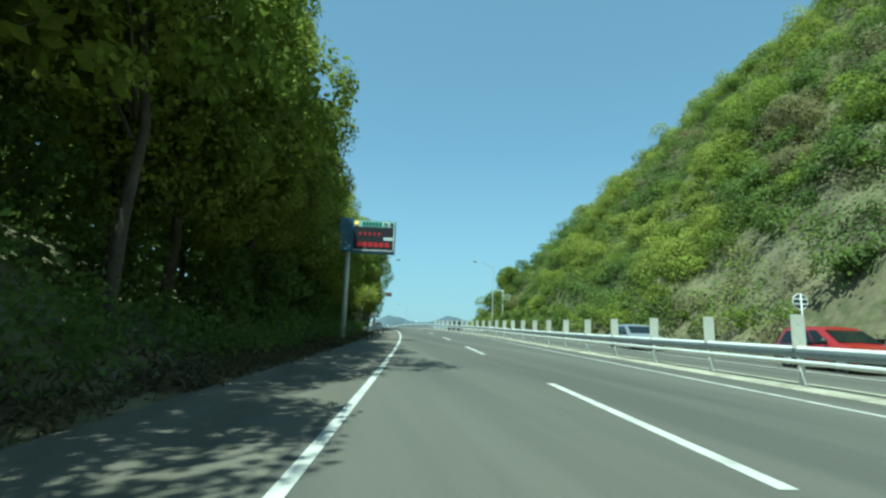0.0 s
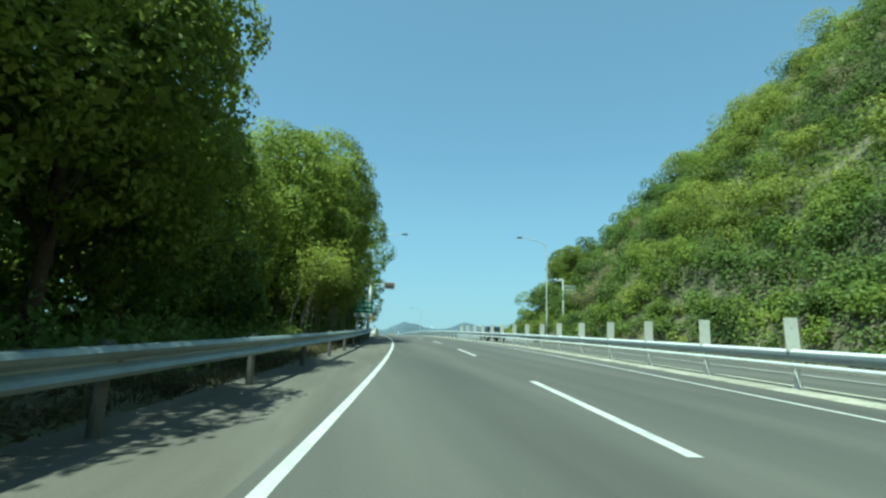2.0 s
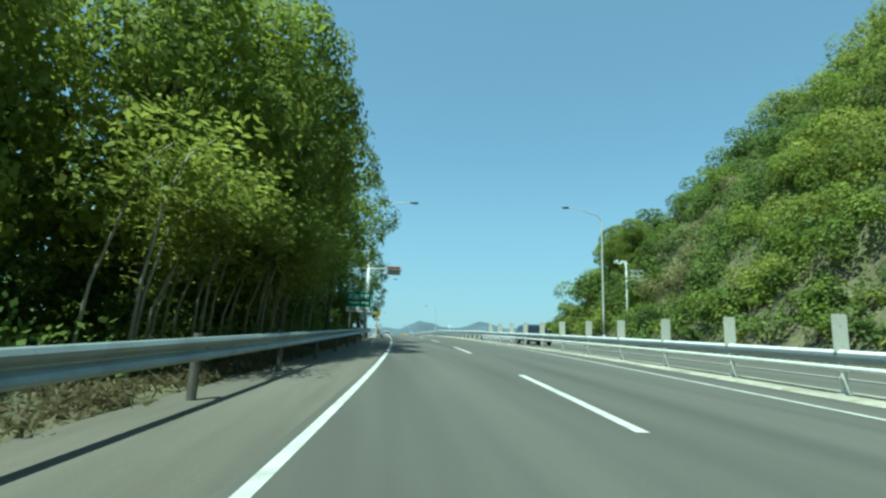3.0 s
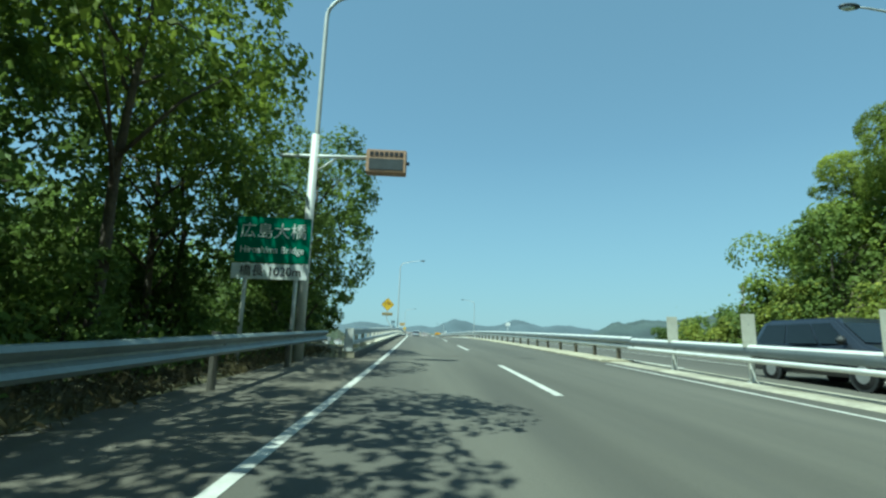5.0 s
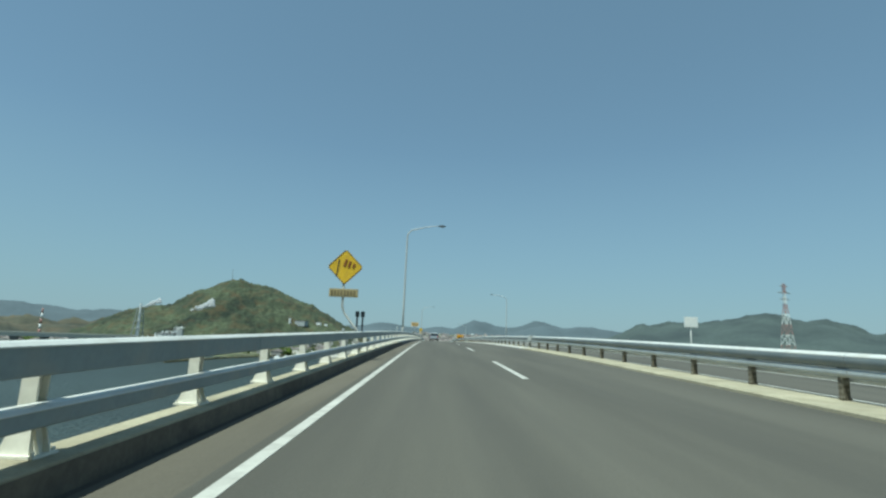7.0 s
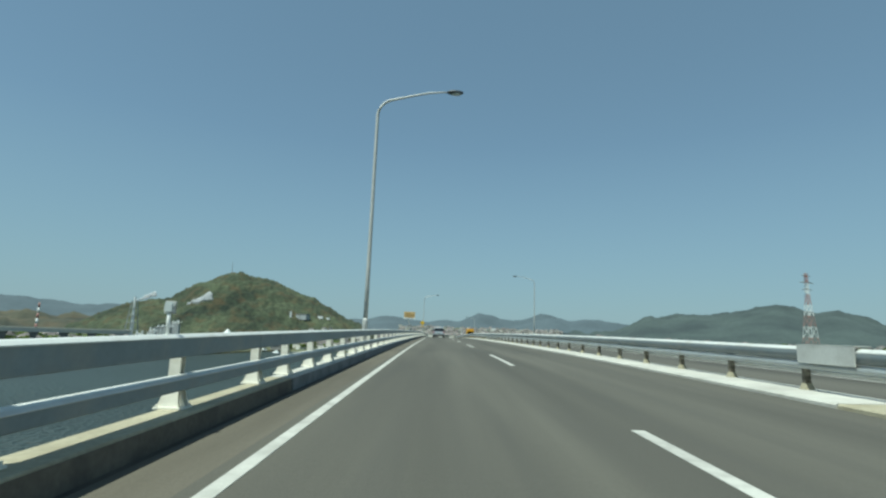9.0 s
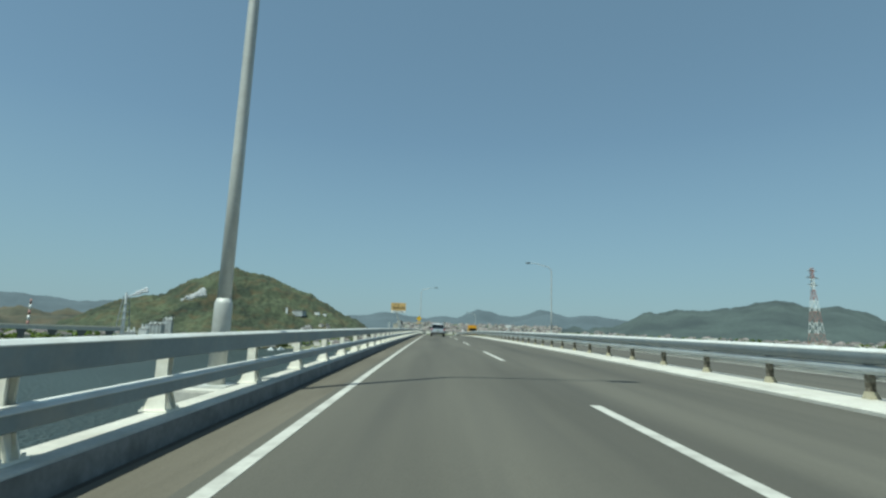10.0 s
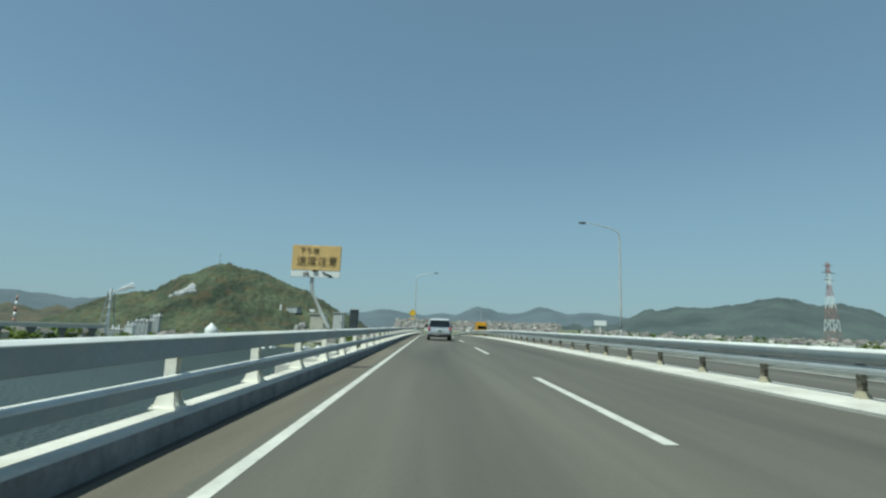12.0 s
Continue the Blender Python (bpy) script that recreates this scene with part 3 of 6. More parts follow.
def crown_points(rng, height, base, radius, lobes, leaves):
    """Leaf places on the skins of many uneven lobes, the way each leaf faces, and the lobes' centres."""
    heart, size = [], []
    for i in range(lobes):
        a, h = rng.uniform(0, 2 * math.pi), (i + rng.uniform(0, 1)) / lobes
        taper = math.sin(math.pi * (0.14 + 0.78 * h)) ** 0.6
        r = radius * taper * rng.uniform(0.4, 0.8)
        size.append(radius * rng.uniform(0.24, 0.46))
        heart.append(np.array([r * math.cos(a), r * math.sin(a), base + (height - base) * (0.04 + 0.88 * h)]))
    pts, face = [], []
    for i, (c, lr) in enumerate(zip(heart, size)):
        n = int(leaves * (lr / (0.35 * radius)) ** 2)
        knots = rng.normal(size=(max(6, n // 26), 3))                   # twigs: leaves bunch about them
        knots[:, 2] = knots[:, 2] * 0.85 + 0.2
        knots /= np.linalg.norm(knots, axis=1, keepdims=True)
        d = knots[rng.integers(0, len(knots), n)] + rng.normal(size=(n, 3)) * 0.2
        d /= np.linalg.norm(d, axis=1, keepdims=True)
        p = c + d * lr * rng.uniform(0.78, 1.1, (n, 1)) * np.array([1, 1, 0.8])
        keep = np.ones(n, bool)
        for k, (o, orad) in enumerate(zip(heart, size)):
            if k != i:
                keep &= np.linalg.norm((p - o) / np.array([1, 1, 0.8]), axis=1) > orad * 0.8
        pts.append(p[keep])
        face.append(d[keep])
    return np.concatenate(pts), np.concatenate(face), heart, size


def tree_model(name, seed, height, base, radius, lobes, leaves, leaf, mat, trunk_r=0.16, label="", category="tree", lean=0.0, inner=26):
    rng = np.random.default_rng(seed)
    root = tagged(new(name), label, category, "roadside trees")
    pts, face, tips, size = crown_points(rng, height, base, radius, lobes, leaves)
    sizes = np.full(len(pts), leaf)
    deep = np.concatenate([c + rng.normal(size=(inner, 3)) * lr * 0.3 for c, lr in zip(tips, size)])   # shaded inside of the crown
    pts = np.concatenate([pts, deep])
    face = np.concatenate([face, rng.normal(size=deep.shape)])
    sizes = np.concatenate([sizes, np.full(len(deep), 0.27)])
    pts[:, 0] += lean * pts[:, 2] / height
    bm = bmesh.new()
    trunk = [Vector((lean * max(0.0, z / height) ** 1.3 + rng.normal() * 0.08, rng.normal() * 0.08, z)) for z in np.linspace(-1.5, height * 0.82, 7)]
    tube(bm, trunk, [trunk_r * (1.15 - 0.9 * i / 6) for i in range(7)], 9)
    part("trunk", bm, M_BARK, root, smooth=True)
    for tip in tips[::2]:
        tip = Vector(tip) + Vector((lean * tip[2] / height, 0, 0))
        z0 = max(base * 0.4, tip.z - rng.uniform(0.8, 2.2))
        start = Vector((lean * z0 / height, 0, z0))
        midp = start.lerp(tip, 0.5) + Vector((0, 0, 0.25))
        bm = bmesh.new()
        tube(bm, [start, midp, tip], [trunk_r * 0.38, trunk_r * 0.25, trunk_r * 0.1], 5)
        part("limb", bm, M_BARK, root, smooth=True)
    crown = new("crown", leaf_mesh("crown", pts, sizes, mat, rng, flat=0.45, lean=face * 1.2, wild=0.55))
    crown.parent = root
    return root


def arching_thicket(seed, label):
    """Slender pale stems that lean over together, leafy at their ends."""
    rng = np.random.default_rng(seed)
    root = tagged(new("young_trees"), label, "trees", "thickets under the trees")
    pts = []
    for k in range(9):
        x, y = rng.uniform(-1.0, 0.3), -2.4 + 0.6 * k + rng.uniform(-0.2, 0.2)
        h, reach = rng.uniform(3.2, 4.9), rng.uniform(0.6, 1.5)
        line = [Vector((x + reach * u ** 2.2, y + 0.25 * u * rng.normal(), h * (u - 0.12 * u ** 4))) for u in (0, 0.35, 0.65, 0.85, 1)]
        bm = bmesh.new()
        tube(bm, line, [0.035, 0.03, 0.024, 0.018, 0.01], 6)
        part("stem", bm, M_STEM, root, smooth=True)
        for _ in range(15):
            u = rng.uniform(0.6, 1.05)
            c = np.array([x + reach * u ** 2.2, y, h * (u - 0.12 * u ** 4)]) + rng.normal(size=3) * np.array([0.35, 0.4, 0.2])
            pts.append(c + rng.normal(size=(34, 3)) * np.array([0.26, 0.26, 0.14]))
    pts = np.concatenate(pts)
    crown = new("crown", leaf_mesh("crown", pts, 0.085, M_LEAF_LIME, rng, flat=0.9, length=2.2, lean=np.array([[0.4, 0, 0.3]]), wild=0.6))
    crown.parent = root
    return root


def forest():
    models = [
        tree_model("tree", 11, 12.2, 3.6, 4.4, 46, 1300, 0.115, M_LEAF_SUN, 0.17, "tall broadleaf tree with dense yellow-green foliage"),
        tree_model("tree", 12, 12.5, 2.2, 3.6, 40, 1000, 0.11, M_LEAF_SUN, 0.17, "tall green evergreen broadleaf tree"),
        tree_model("tree", 13, 9.5, 1.4, 3.6, 40, 1150, 0.11, M_LEAF_SUN, 0.14, "rounded broadleaf tree with light green leaves"),
        tree_model("tree", 14, 6.0, 0.2, 2.6, 18, 230, 0.15, M_LEAF_DARK, 0.1, "low bushy tree with dark green leaves"),
        tree_model("tree", 15, 10.5, 2.4, 3.6, 36, 480, 0.115, M_LEAF_DARK, 0.14, "open-crowned tree with drooping leafy branches", inner=8),
        tree_model("tree", 18, 11.5, 5.2, 3.7, 30, 400, 0.12, M_LEAF, 0.13, "tall tree with a high airy crown over the road's edge", inner=8),
        tree_model("tree", 16, 11.5, 0.8, 3.6, 20, 190, 0.26, M_LEAF_DARK, 0.17, "broadleaf tree deeper in the roadside wood"),
        tree_model("tree", 19, 13.0, 4.2, 4.3, 44, 1400, 0.112, M_LEAF_SUN, 0.18, "broad tree whose sunlit crown leans over the shoulder", lean=0.3),
    ]
    first = [True] * len(models)
    rng = random.Random(5)

    def put(k, s, lat, scale=1.0, sink=0.0):
        p = land_point(s, lat)
        m = pose(p.x, p.y, p.z - sink, 0, 0, rng.uniform(0, 360)) @ Matrix.Diagonal((scale, scale, scale * rng.uniform(0.94, 1.08), 1))
        if first[k]:
            first[k] = False
            models[k].matrix_basis = m
            ob = models[k]
        else:
            ob = copy_thing(models[k], m)
        loc, rot, sca = m.decompose()
        ob.location, ob.rotation_euler, ob.scale = loc, rot.to_euler(), sca

    thicket = arching_thicket(71, "thicket of slender pale stems with arching lime-green leaves")
    for i, (s, lat) in enumerate(((53.5, -7.4), (56.5, -7.0), (59.5, -7.0), (62.5, -7.1))):
        m = along(s, lat, cut_height(s, lat) - 0.1, (8, -6, 4, -9)[i])
        if i == 0:
            thicket.matrix_basis = m
        else:
            copy_thing(thicket, m)
    # front row, along the verge
    for s, lat, k, sc in ((-4, -9.4, 1, 1.05), (2, -9.0, 1, 1.0), (7, -9.4, 1, 1.0), (9.5, -8.0, 5, 1.0), (12.5, -10, 1, 0.95), (15.5, -10.2, 7, 1.05), (17.5, -9.6, 1, 0.95), (20.5, -9.6, 7, 0.9), (22.5, -10, 1, 0.9),
                          (26, -9.8, 1, 0.95), (31, -9.9, 1, 0.98), (33.5, -8.8, 1, 0.9), (36, -10, 1, 0.95), (38.5, -9.3, 1, 0.9), (41.5, -10.2, 1, 0.9), (45.5, -10.4, 2, 0.72), (50, -11.4, 2, 0.9),
                          (56, -9.6, 0, 0.95), (60.5, -8.7, 0, 0.94), (65, -7.9, 0, 0.88), (69.5, -9.2, 4, 1.0), (73.5, -9.6, 4, 0.95),
                          (72, -6.9, 5, 0.97), (79.3, -8.1, 5, 0.98), (84.6, -9.4, 5, 0.8), (78, -10.6, 4, 0.9), (83.5, -9.4, 4, 0.85), (86.8, -6.1, 4, 0.72), (90.6, -8.2, 4, 0.8), (99.5, -8.6, 4, 0.4), (99, -12.5, 1, 0.38)):
        put(k, s, lat, sc)
    # behind it
    for i in range(18):
        s = -6 + 4.0 * i
        put(6, s, -14 - rng.uniform(0, 2.5), rng.uniform(0.85, 1.05) * (0.72 if 41 < s < 54 else 1.0))
    for i in range(9):
        s = -4 + 7.8 * i
        put(6, s, -20 - rng.uniform(0, 5), rng.uniform(0.9, 1.1) * (0.72 if 38 < s < 60 else 1.0))
    for i in range(5):
        put(6, 67 + 6.0 * i, -13.5 - rng.uniform(0, 2), rng.uniform(0.62, 0.8))
    for i in range(12):
        put(3, 62 + 3.0 * i, -13.8 - rng.uniform(0, 1.5), rng.uniform(0.75, 0.95))
    for i in range(14):
        put(3, 44 + 4.0 * i, -11.6 - rng.uniform(0, 1.5), rng.uniform(0.75, 0.95))
    # low growth under the front row and on the bank at the bridge
    for i in range(21):
        put(3, 4 + 4.0 * i + rng.uniform(-1, 1), -8.2 - rng.uniform(0, 1.2), rng.uniform(0.38, 0.56))
    for s, lat, sc in ((96, -8.0, 0.5), (99, -9.4, 0.55), (101, -11, 0.65), (93, -7.4, 0.55), (98, -13, 0.75), (88, -7.4, 0.55), (90.5, -8.0, 0.65), (94.5, -9.5, 0.7)):
        put(3, s, lat, sc)
    # on the far side of the opposite lanes and along the crest of the cut
    for s, lat, k, sc in ((86, 18.2, 2, 0.52), (90, 18.6, 2, 0.52), (94, 19.2, 2, 0.6), (97, 19.8, 1, 0.4),
                          (88, 20.5, 3, 0.6), (96, 23, 6, 0.6),
                          (92, 16.2, 3, 0.7), (86, 15.8, 3, 0.65),
                          (102.0, 15.6, 3, 0.34), (104.0, 16.0, 3, 0.36), (106.0, 16.3, 3, 0.38), (107.8, 16.0, 3, 0.33), (109.3, 16.4, 3, 0.33)):
        put(k, s, lat, sc)


def clump(rng, p, r, leaves):
    """Leaves on the skins of a few rounded heads that make up one bush, and the way each faces."""
    pts, face = [], []
    for k in range(int(rng.integers(5, 9))):
        a, h = rng.uniform(0, 2 * math.pi), rng.uniform(-0.1, 0.75)
        q = r * rng.uniform(0.35, 0.75)
        c = np.array(p) + np.array([q * math.cos(a), q * math.sin(a), r * h])
        n = leaves // 6
        d = rng.normal(size=(n, 3))
        d[:, 2] = np.abs(d[:, 2]) * 1.1 - 0.35
        d /= np.linalg.norm(d, axis=1, keepdims=True)
        pts.append(c + d * r * rng.uniform(0.38, 0.6) * rng.uniform(0.8, 1.08, (n, 1)))
        face.append(d)
    return np.concatenate(pts), np.concatenate(face)


def scrub():
    """Bushes and small trees that cover the cut slope, with bare rock low down where it starts."""
    rng = np.random.default_rng(21)
    heaps = {"lime": [], "green": [], "dark": [], "dry": []}
    for i in range(56):
        for j in range(21):
            s, lat = 6 + 1.78 * (i + rng.uniform(0, 1)), 14.7 + 1.72 * (j + rng.uniform(0, 1))
            up = cut_height(s, lat)
            if up < -3 or (s < 20 and up < 6):
                continue
            p = land_point(s, lat)
            patch = noise.noise(Vector(p) * 0.085)
            fine = noise.noise(Vector(p) * 0.31)
            bare = (1 - ease(30, 40, s)) * (1 - ease(5.5, 11, up))
            if rng.random() < bare * (0.8 + 0.7 * fine):
                if rng.random() < 0.85:
                    d = rng.normal(size=(420, 3))
                    heaps["dry" if rng.random() < 0.7 else "dark"].append((np.array(p) + d * np.array([0.6, 0.85, 0.55]), d * 0.4))
                continue
            r = rng.uniform(1.15, 1.8) * (1 + 0.4 * fine) * (0.85 if up < 3 else 1.0)
            if rng.random() < 0.16 and up > 4:
                r *= rng.uniform(1.25, 1.75)
            q, d = clump(rng, p, r, int((350 if lat < 30 else 230) * r * r))
            pick = patch * 1.5 + fine * 0.55 + rng.normal() * 0.14
            heaps["lime" if pick > 0.3 else "green" if pick > -0.02 else "dark" if pick > -0.72 else "dry"].append((q, d))
    for i in range(66):                                                  # low creepers that hide the rock between the bushes
        for j in range(26):
            s, lat = 8 + 1.45 * (i + rng.uniform(0, 1)), 14.5 + 1.3 * (j + rng.uniform(0, 1))
            up = cut_height(s, lat)
            if up < -3 or rng.random() < 0.8 * (1 - ease(22, 40, s)) * (1 - ease(5.5, 11, up)):
                continue
            d = rng.normal(size=(120, 3))
            q = np.array(land_point(s, lat)) + d * np.array([0.62, 0.7, 0.6]) + np.array([-0.12, 0, 0.3])
            heaps["dark" if noise.noise(Vector((s, lat, 4)) * 0.2) < 0.05 else "green"].append((q, d * 0.3 + np.array([-0.5, 0, 0.4])))
    for i in range(52):
        for j in range(2):
            s, lat = 36 + 1.25 * (i + rng.uniform(0, 1)), 14.3 + 1.3 * (j + rng.uniform(0, 1))
            if cut_height(s, lat) > -3:
                r = rng.uniform(0.65, 1.15)
                heaps[("green", "dark", "dark", "lime")[int(rng.integers(0, 4))]].append(clump(rng, land_point(s, lat), r, int(380 * r * r)))
    for key, mat, label in (("lime", M_LEAF_LIME, "yellow-green bushes lit by the sun on the cut slope"), ("green", M_LEAF, "bright green scrub covering the cut slope"),
                            ("dark", M_LEAF_DARK, "dark green bushes on the cut slope"), ("dry", M_LEAF_DRY, "dry brownish grass and creepers on the rock face")):
        name = "hillside_grass" if key == "dry" else "hillside_scrub"
        pts, face = np.concatenate([a for a, b in heaps[key]]), np.concatenate([b for a, b in heaps[key]])
        ob = new(name, leaf_mesh(name, pts, 0.128, mat, rng, flat=0.45, lean=face * 1.2, wild=0.55))
        tagged(ob, label, "scrub", kind="stuff")


def verge_grass():
    rng = np.random.default_rng(31)
    pts = []
    for _ in range(1500):
        s, lat = rng.uniform(-8, 90), -5.75 - abs(rng.normal()) * 1.1
        p = np.array(land_point(s, lat))
        pts.append(p + rng.normal(size=(26, 3)) * np.array([0.17, 0.17, 0.06]) + np.array([0, 0, 0.08]))
    for _ in range(500):
        s, lat = rng.uniform(-8, 100), 13.7 + rng.uniform(0, 1.4)
        p = np.array(land_point(s, lat))
        pts.append(p + rng.normal(size=(14, 3)) * np.array([0.16, 0.16, 0.12]) + np.array([0, 0, 0.15]))
    tagged(new("verge_grass", leaf_mesh("verge_grass", np.concatenate(pts), 0.036, M_LITTER, rng, length=5.0)), "dry grass and leaf litter along the verge", "grass", kind="stuff")
    pts = []
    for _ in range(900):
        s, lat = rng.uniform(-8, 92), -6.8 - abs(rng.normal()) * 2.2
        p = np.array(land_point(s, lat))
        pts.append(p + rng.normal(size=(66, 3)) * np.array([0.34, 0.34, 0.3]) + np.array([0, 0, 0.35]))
    # dark leaf tone stands for the shade beneath the trees
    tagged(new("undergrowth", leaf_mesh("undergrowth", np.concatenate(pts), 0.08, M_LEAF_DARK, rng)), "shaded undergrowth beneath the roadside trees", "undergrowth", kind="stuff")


def deep_wood():
    """The wood that goes on behind the roadside trees and over the hill's top."""
    rng = np.random.default_rng(51)
    pts = []
    for _ in range(1500):
        lat = rng.uniform(-125, -24) if rng.random() < 0.6 else rng.uniform(50, 120)
        s = rng.uniform(-38, 100 if lat > 0 else 62)
        p = np.array(land_point(s, lat))
        if cut_height(s, lat) < -6:
            continue
        h = rng.uniform(3, 8) if lat < 0 else rng.uniform(1.5, 3.5)
        pts.append(p + np.array([0, 0, h * 0.6]) + rng.normal(size=(24, 3)) * np.array([1.5, 1.5, h * 0.25]))
    tagged(new("woodland", leaf_mesh("woodland", np.concatenate(pts), 1.5, M_LEAF_DARK, rng, flat=0.8)), "wooded land behind the roadside trees", "woodland", kind="stuff")


forest()
scrub()
deep_wood()
verge_grass()


# ---- lamps, signs and gantries ----
M_DARK = material("dark_housing", (0.05, 0.06, 0.065), 0.5, spread=0.2, scale=4, fine=20, bump=0.05)
M_LENS = material("lamp_lens", (0.55, 0.6, 0.6), 0.2, spread=0.05, scale=6, fine=20, bump=0)
M_GREEN = material("sign_green", (0.0, 0.16, 0.085), 0.45, spread=0.12, scale=1.5, fine=12, bump=0.02, dirt=(0.03, 0.12, 0.08), dirt_amount=0.4)
M_WHITE = material("sign_white", (0.76, 0.78, 0.76), 0.5, spread=0.06, scale=2, fine=15, bump=0.02)
M_BROWN = material("faded_black", (0.07, 0.05, 0.03), 0.6, spread=0.2, scale=3, fine=20, bump=0.02)
M_SUBPLATE = material("sign_plate_faded", (0.45, 0.36, 0.18), 0.6, spread=0.15, scale=2, fine=14, bump=0.02, dirt=(0.34, 0.29, 0.17), dirt_amount=0.5)
M_OLIVE = material("faded_print", (0.2, 0.16, 0.08), 0.6, spread=0.2, scale=3, fine=20, bump=0.02)
M_RUST = material("faded_symbol", (0.22, 0.07, 0.01), 0.6, spread=0.2, scale=3, fine=20, bump=0.02)
M_YELLOW = material("sign_yellow", (0.74, 0.47, 0.025), 0.5, spread=0.12, scale=1.5, fine=14, bump=0.02, dirt=(0.5, 0.3, 0.08), dirt_amount=0.4)
M_AMBER = material("sign_amber_faded", (0.66, 0.45, 0.18), 0.55, spread=0.12, scale=1.6, fine=14, bump=0.02, dirt=(0.5, 0.35, 0.18), dirt_amount=0.5)
M_TAN = material("sign_box_tan", (0.42, 0.27, 0.17), 0.6, spread=0.15, scale=2, fine=14, bump=0.03)
M_BLACK = material("black_paint", (0.015, 0.015, 0.017), 0.45, spread=0.2, scale=3, fine=20, bump=0.02)
M_BLUE = material("housing_blue", (0.08, 0.15, 0.22), 0.5, spread=0.12, scale=1.2, fine=10, bump=0.02)
M_BEIGE = material("cabinet_beige", (0.52, 0.50, 0.42), 0.6, spread=0.12, scale=2, fine=12, bump=0.04, dirt=(0.3, 0.26, 0.18), dirt_amount=0.4)


def glowing(name, color, strength):
    m = material(name, color, 0.5, bump=0)
    b = m.node_tree.nodes["Principled BSDF"]
    b.inputs["Emission Color"].default_value = (*color, 1)
    b.inputs["Emission Strength"].default_value = strength
    return m


M_LED_RED = glowing("led_red", (0.32, 0.01, 0.02), 0.16)
M_LED_AMBER = glowing("led_amber", (1.0, 0.42, 0.03), 1.2)


def slab(name, x0, x1, z0, z1, y0, y1, mat, parent, label="", bevel=0.01):
    bm = bmesh.new()
    box(bm, (x0, y0, z0), (x1, y1, z1), bevel)
    return part(name, bm, mat, parent, label)


def letters(text, x, z, size, mat, parent, y=-0.03, align="CENTER", squeeze=1.0, name="letter", thin=0.0):
    """Flat raised letters that face the oncoming driver."""
    cu = bpy.data.curves.new("lettering", "FONT")
    cu.body, cu.size, cu.align_x, cu.align_y, cu.extrude = text, size, align, "CENTER", 0.004
    cu.offset = -thin * size
    tmp = new("lettering_curve", cu)
    bpy.context.view_layer.update()
    me = bpy.data.meshes.new_from_object(tmp.evaluated_get(bpy.context.evaluated_depsgraph_get()))
    bpy.data.objects.remove(tmp)
    bpy.data.curves.remove(cu)
    me.transform(Matrix.Translation((x, y, z)) @ Matrix.Rotation(radians(90), 4, "X") @ Matrix.Diagonal((squeeze, 1, 1, 1)))
    whole = bmesh.new()
    whole.from_mesh(me)
    bpy.data.meshes.remove(me)
    groups, seen = [], set()                       # strokes that overlap across belong to one character
    for v in whole.verts:
        if v.index in seen:
            continue
        stack, island = [v], []
        seen.add(v.index)
        while stack:
            w = stack.pop()
            island.append(w)
            for e in w.link_edges:
                o = e.other_vert(w)
                if o.index not in seen:
                    seen.add(o.index)
                    stack.append(o)
        groups.append([min(w.co.x for w in island), max(w.co.x for w in island), {w.index for w in island}])
    groups.sort(key=lambda g: g[0])
    chars = []
    for lo, hi, ids in groups:
        if chars and lo < chars[-1][1] - 0.1 * (hi - lo) or chars and hi - chars[-1][0] < size * squeeze * 0.99 and ord(max(text)) > 999 and lo - chars[-1][1] < size * 0.12:
            chars[-1] = [chars[-1][0], max(hi, chars[-1][1]), chars[-1][2] | ids]
        else:
            chars.append([lo, hi, ids])
    for lo, hi, ids in chars:
        bm = whole.copy()
        bm.verts.ensure_lookup_table()
        bmesh.ops.delete(bm, geom=[v for v in bm.verts if v.index not in ids], context="VERTS")
        part(name, bm, mat, parent)
    whole.free()


def bar_row(x0, x1, z, h, n, mat, parent, y, name="character_bar", gap=0.25):
    w = (x1 - x0) / n
    for i in range(n):
        slab(name, x0 + w * i, x0 + w * (i + 1 - gap), z - h / 2, z + h / 2, y, y + 0.012, mat, parent, bevel=0)


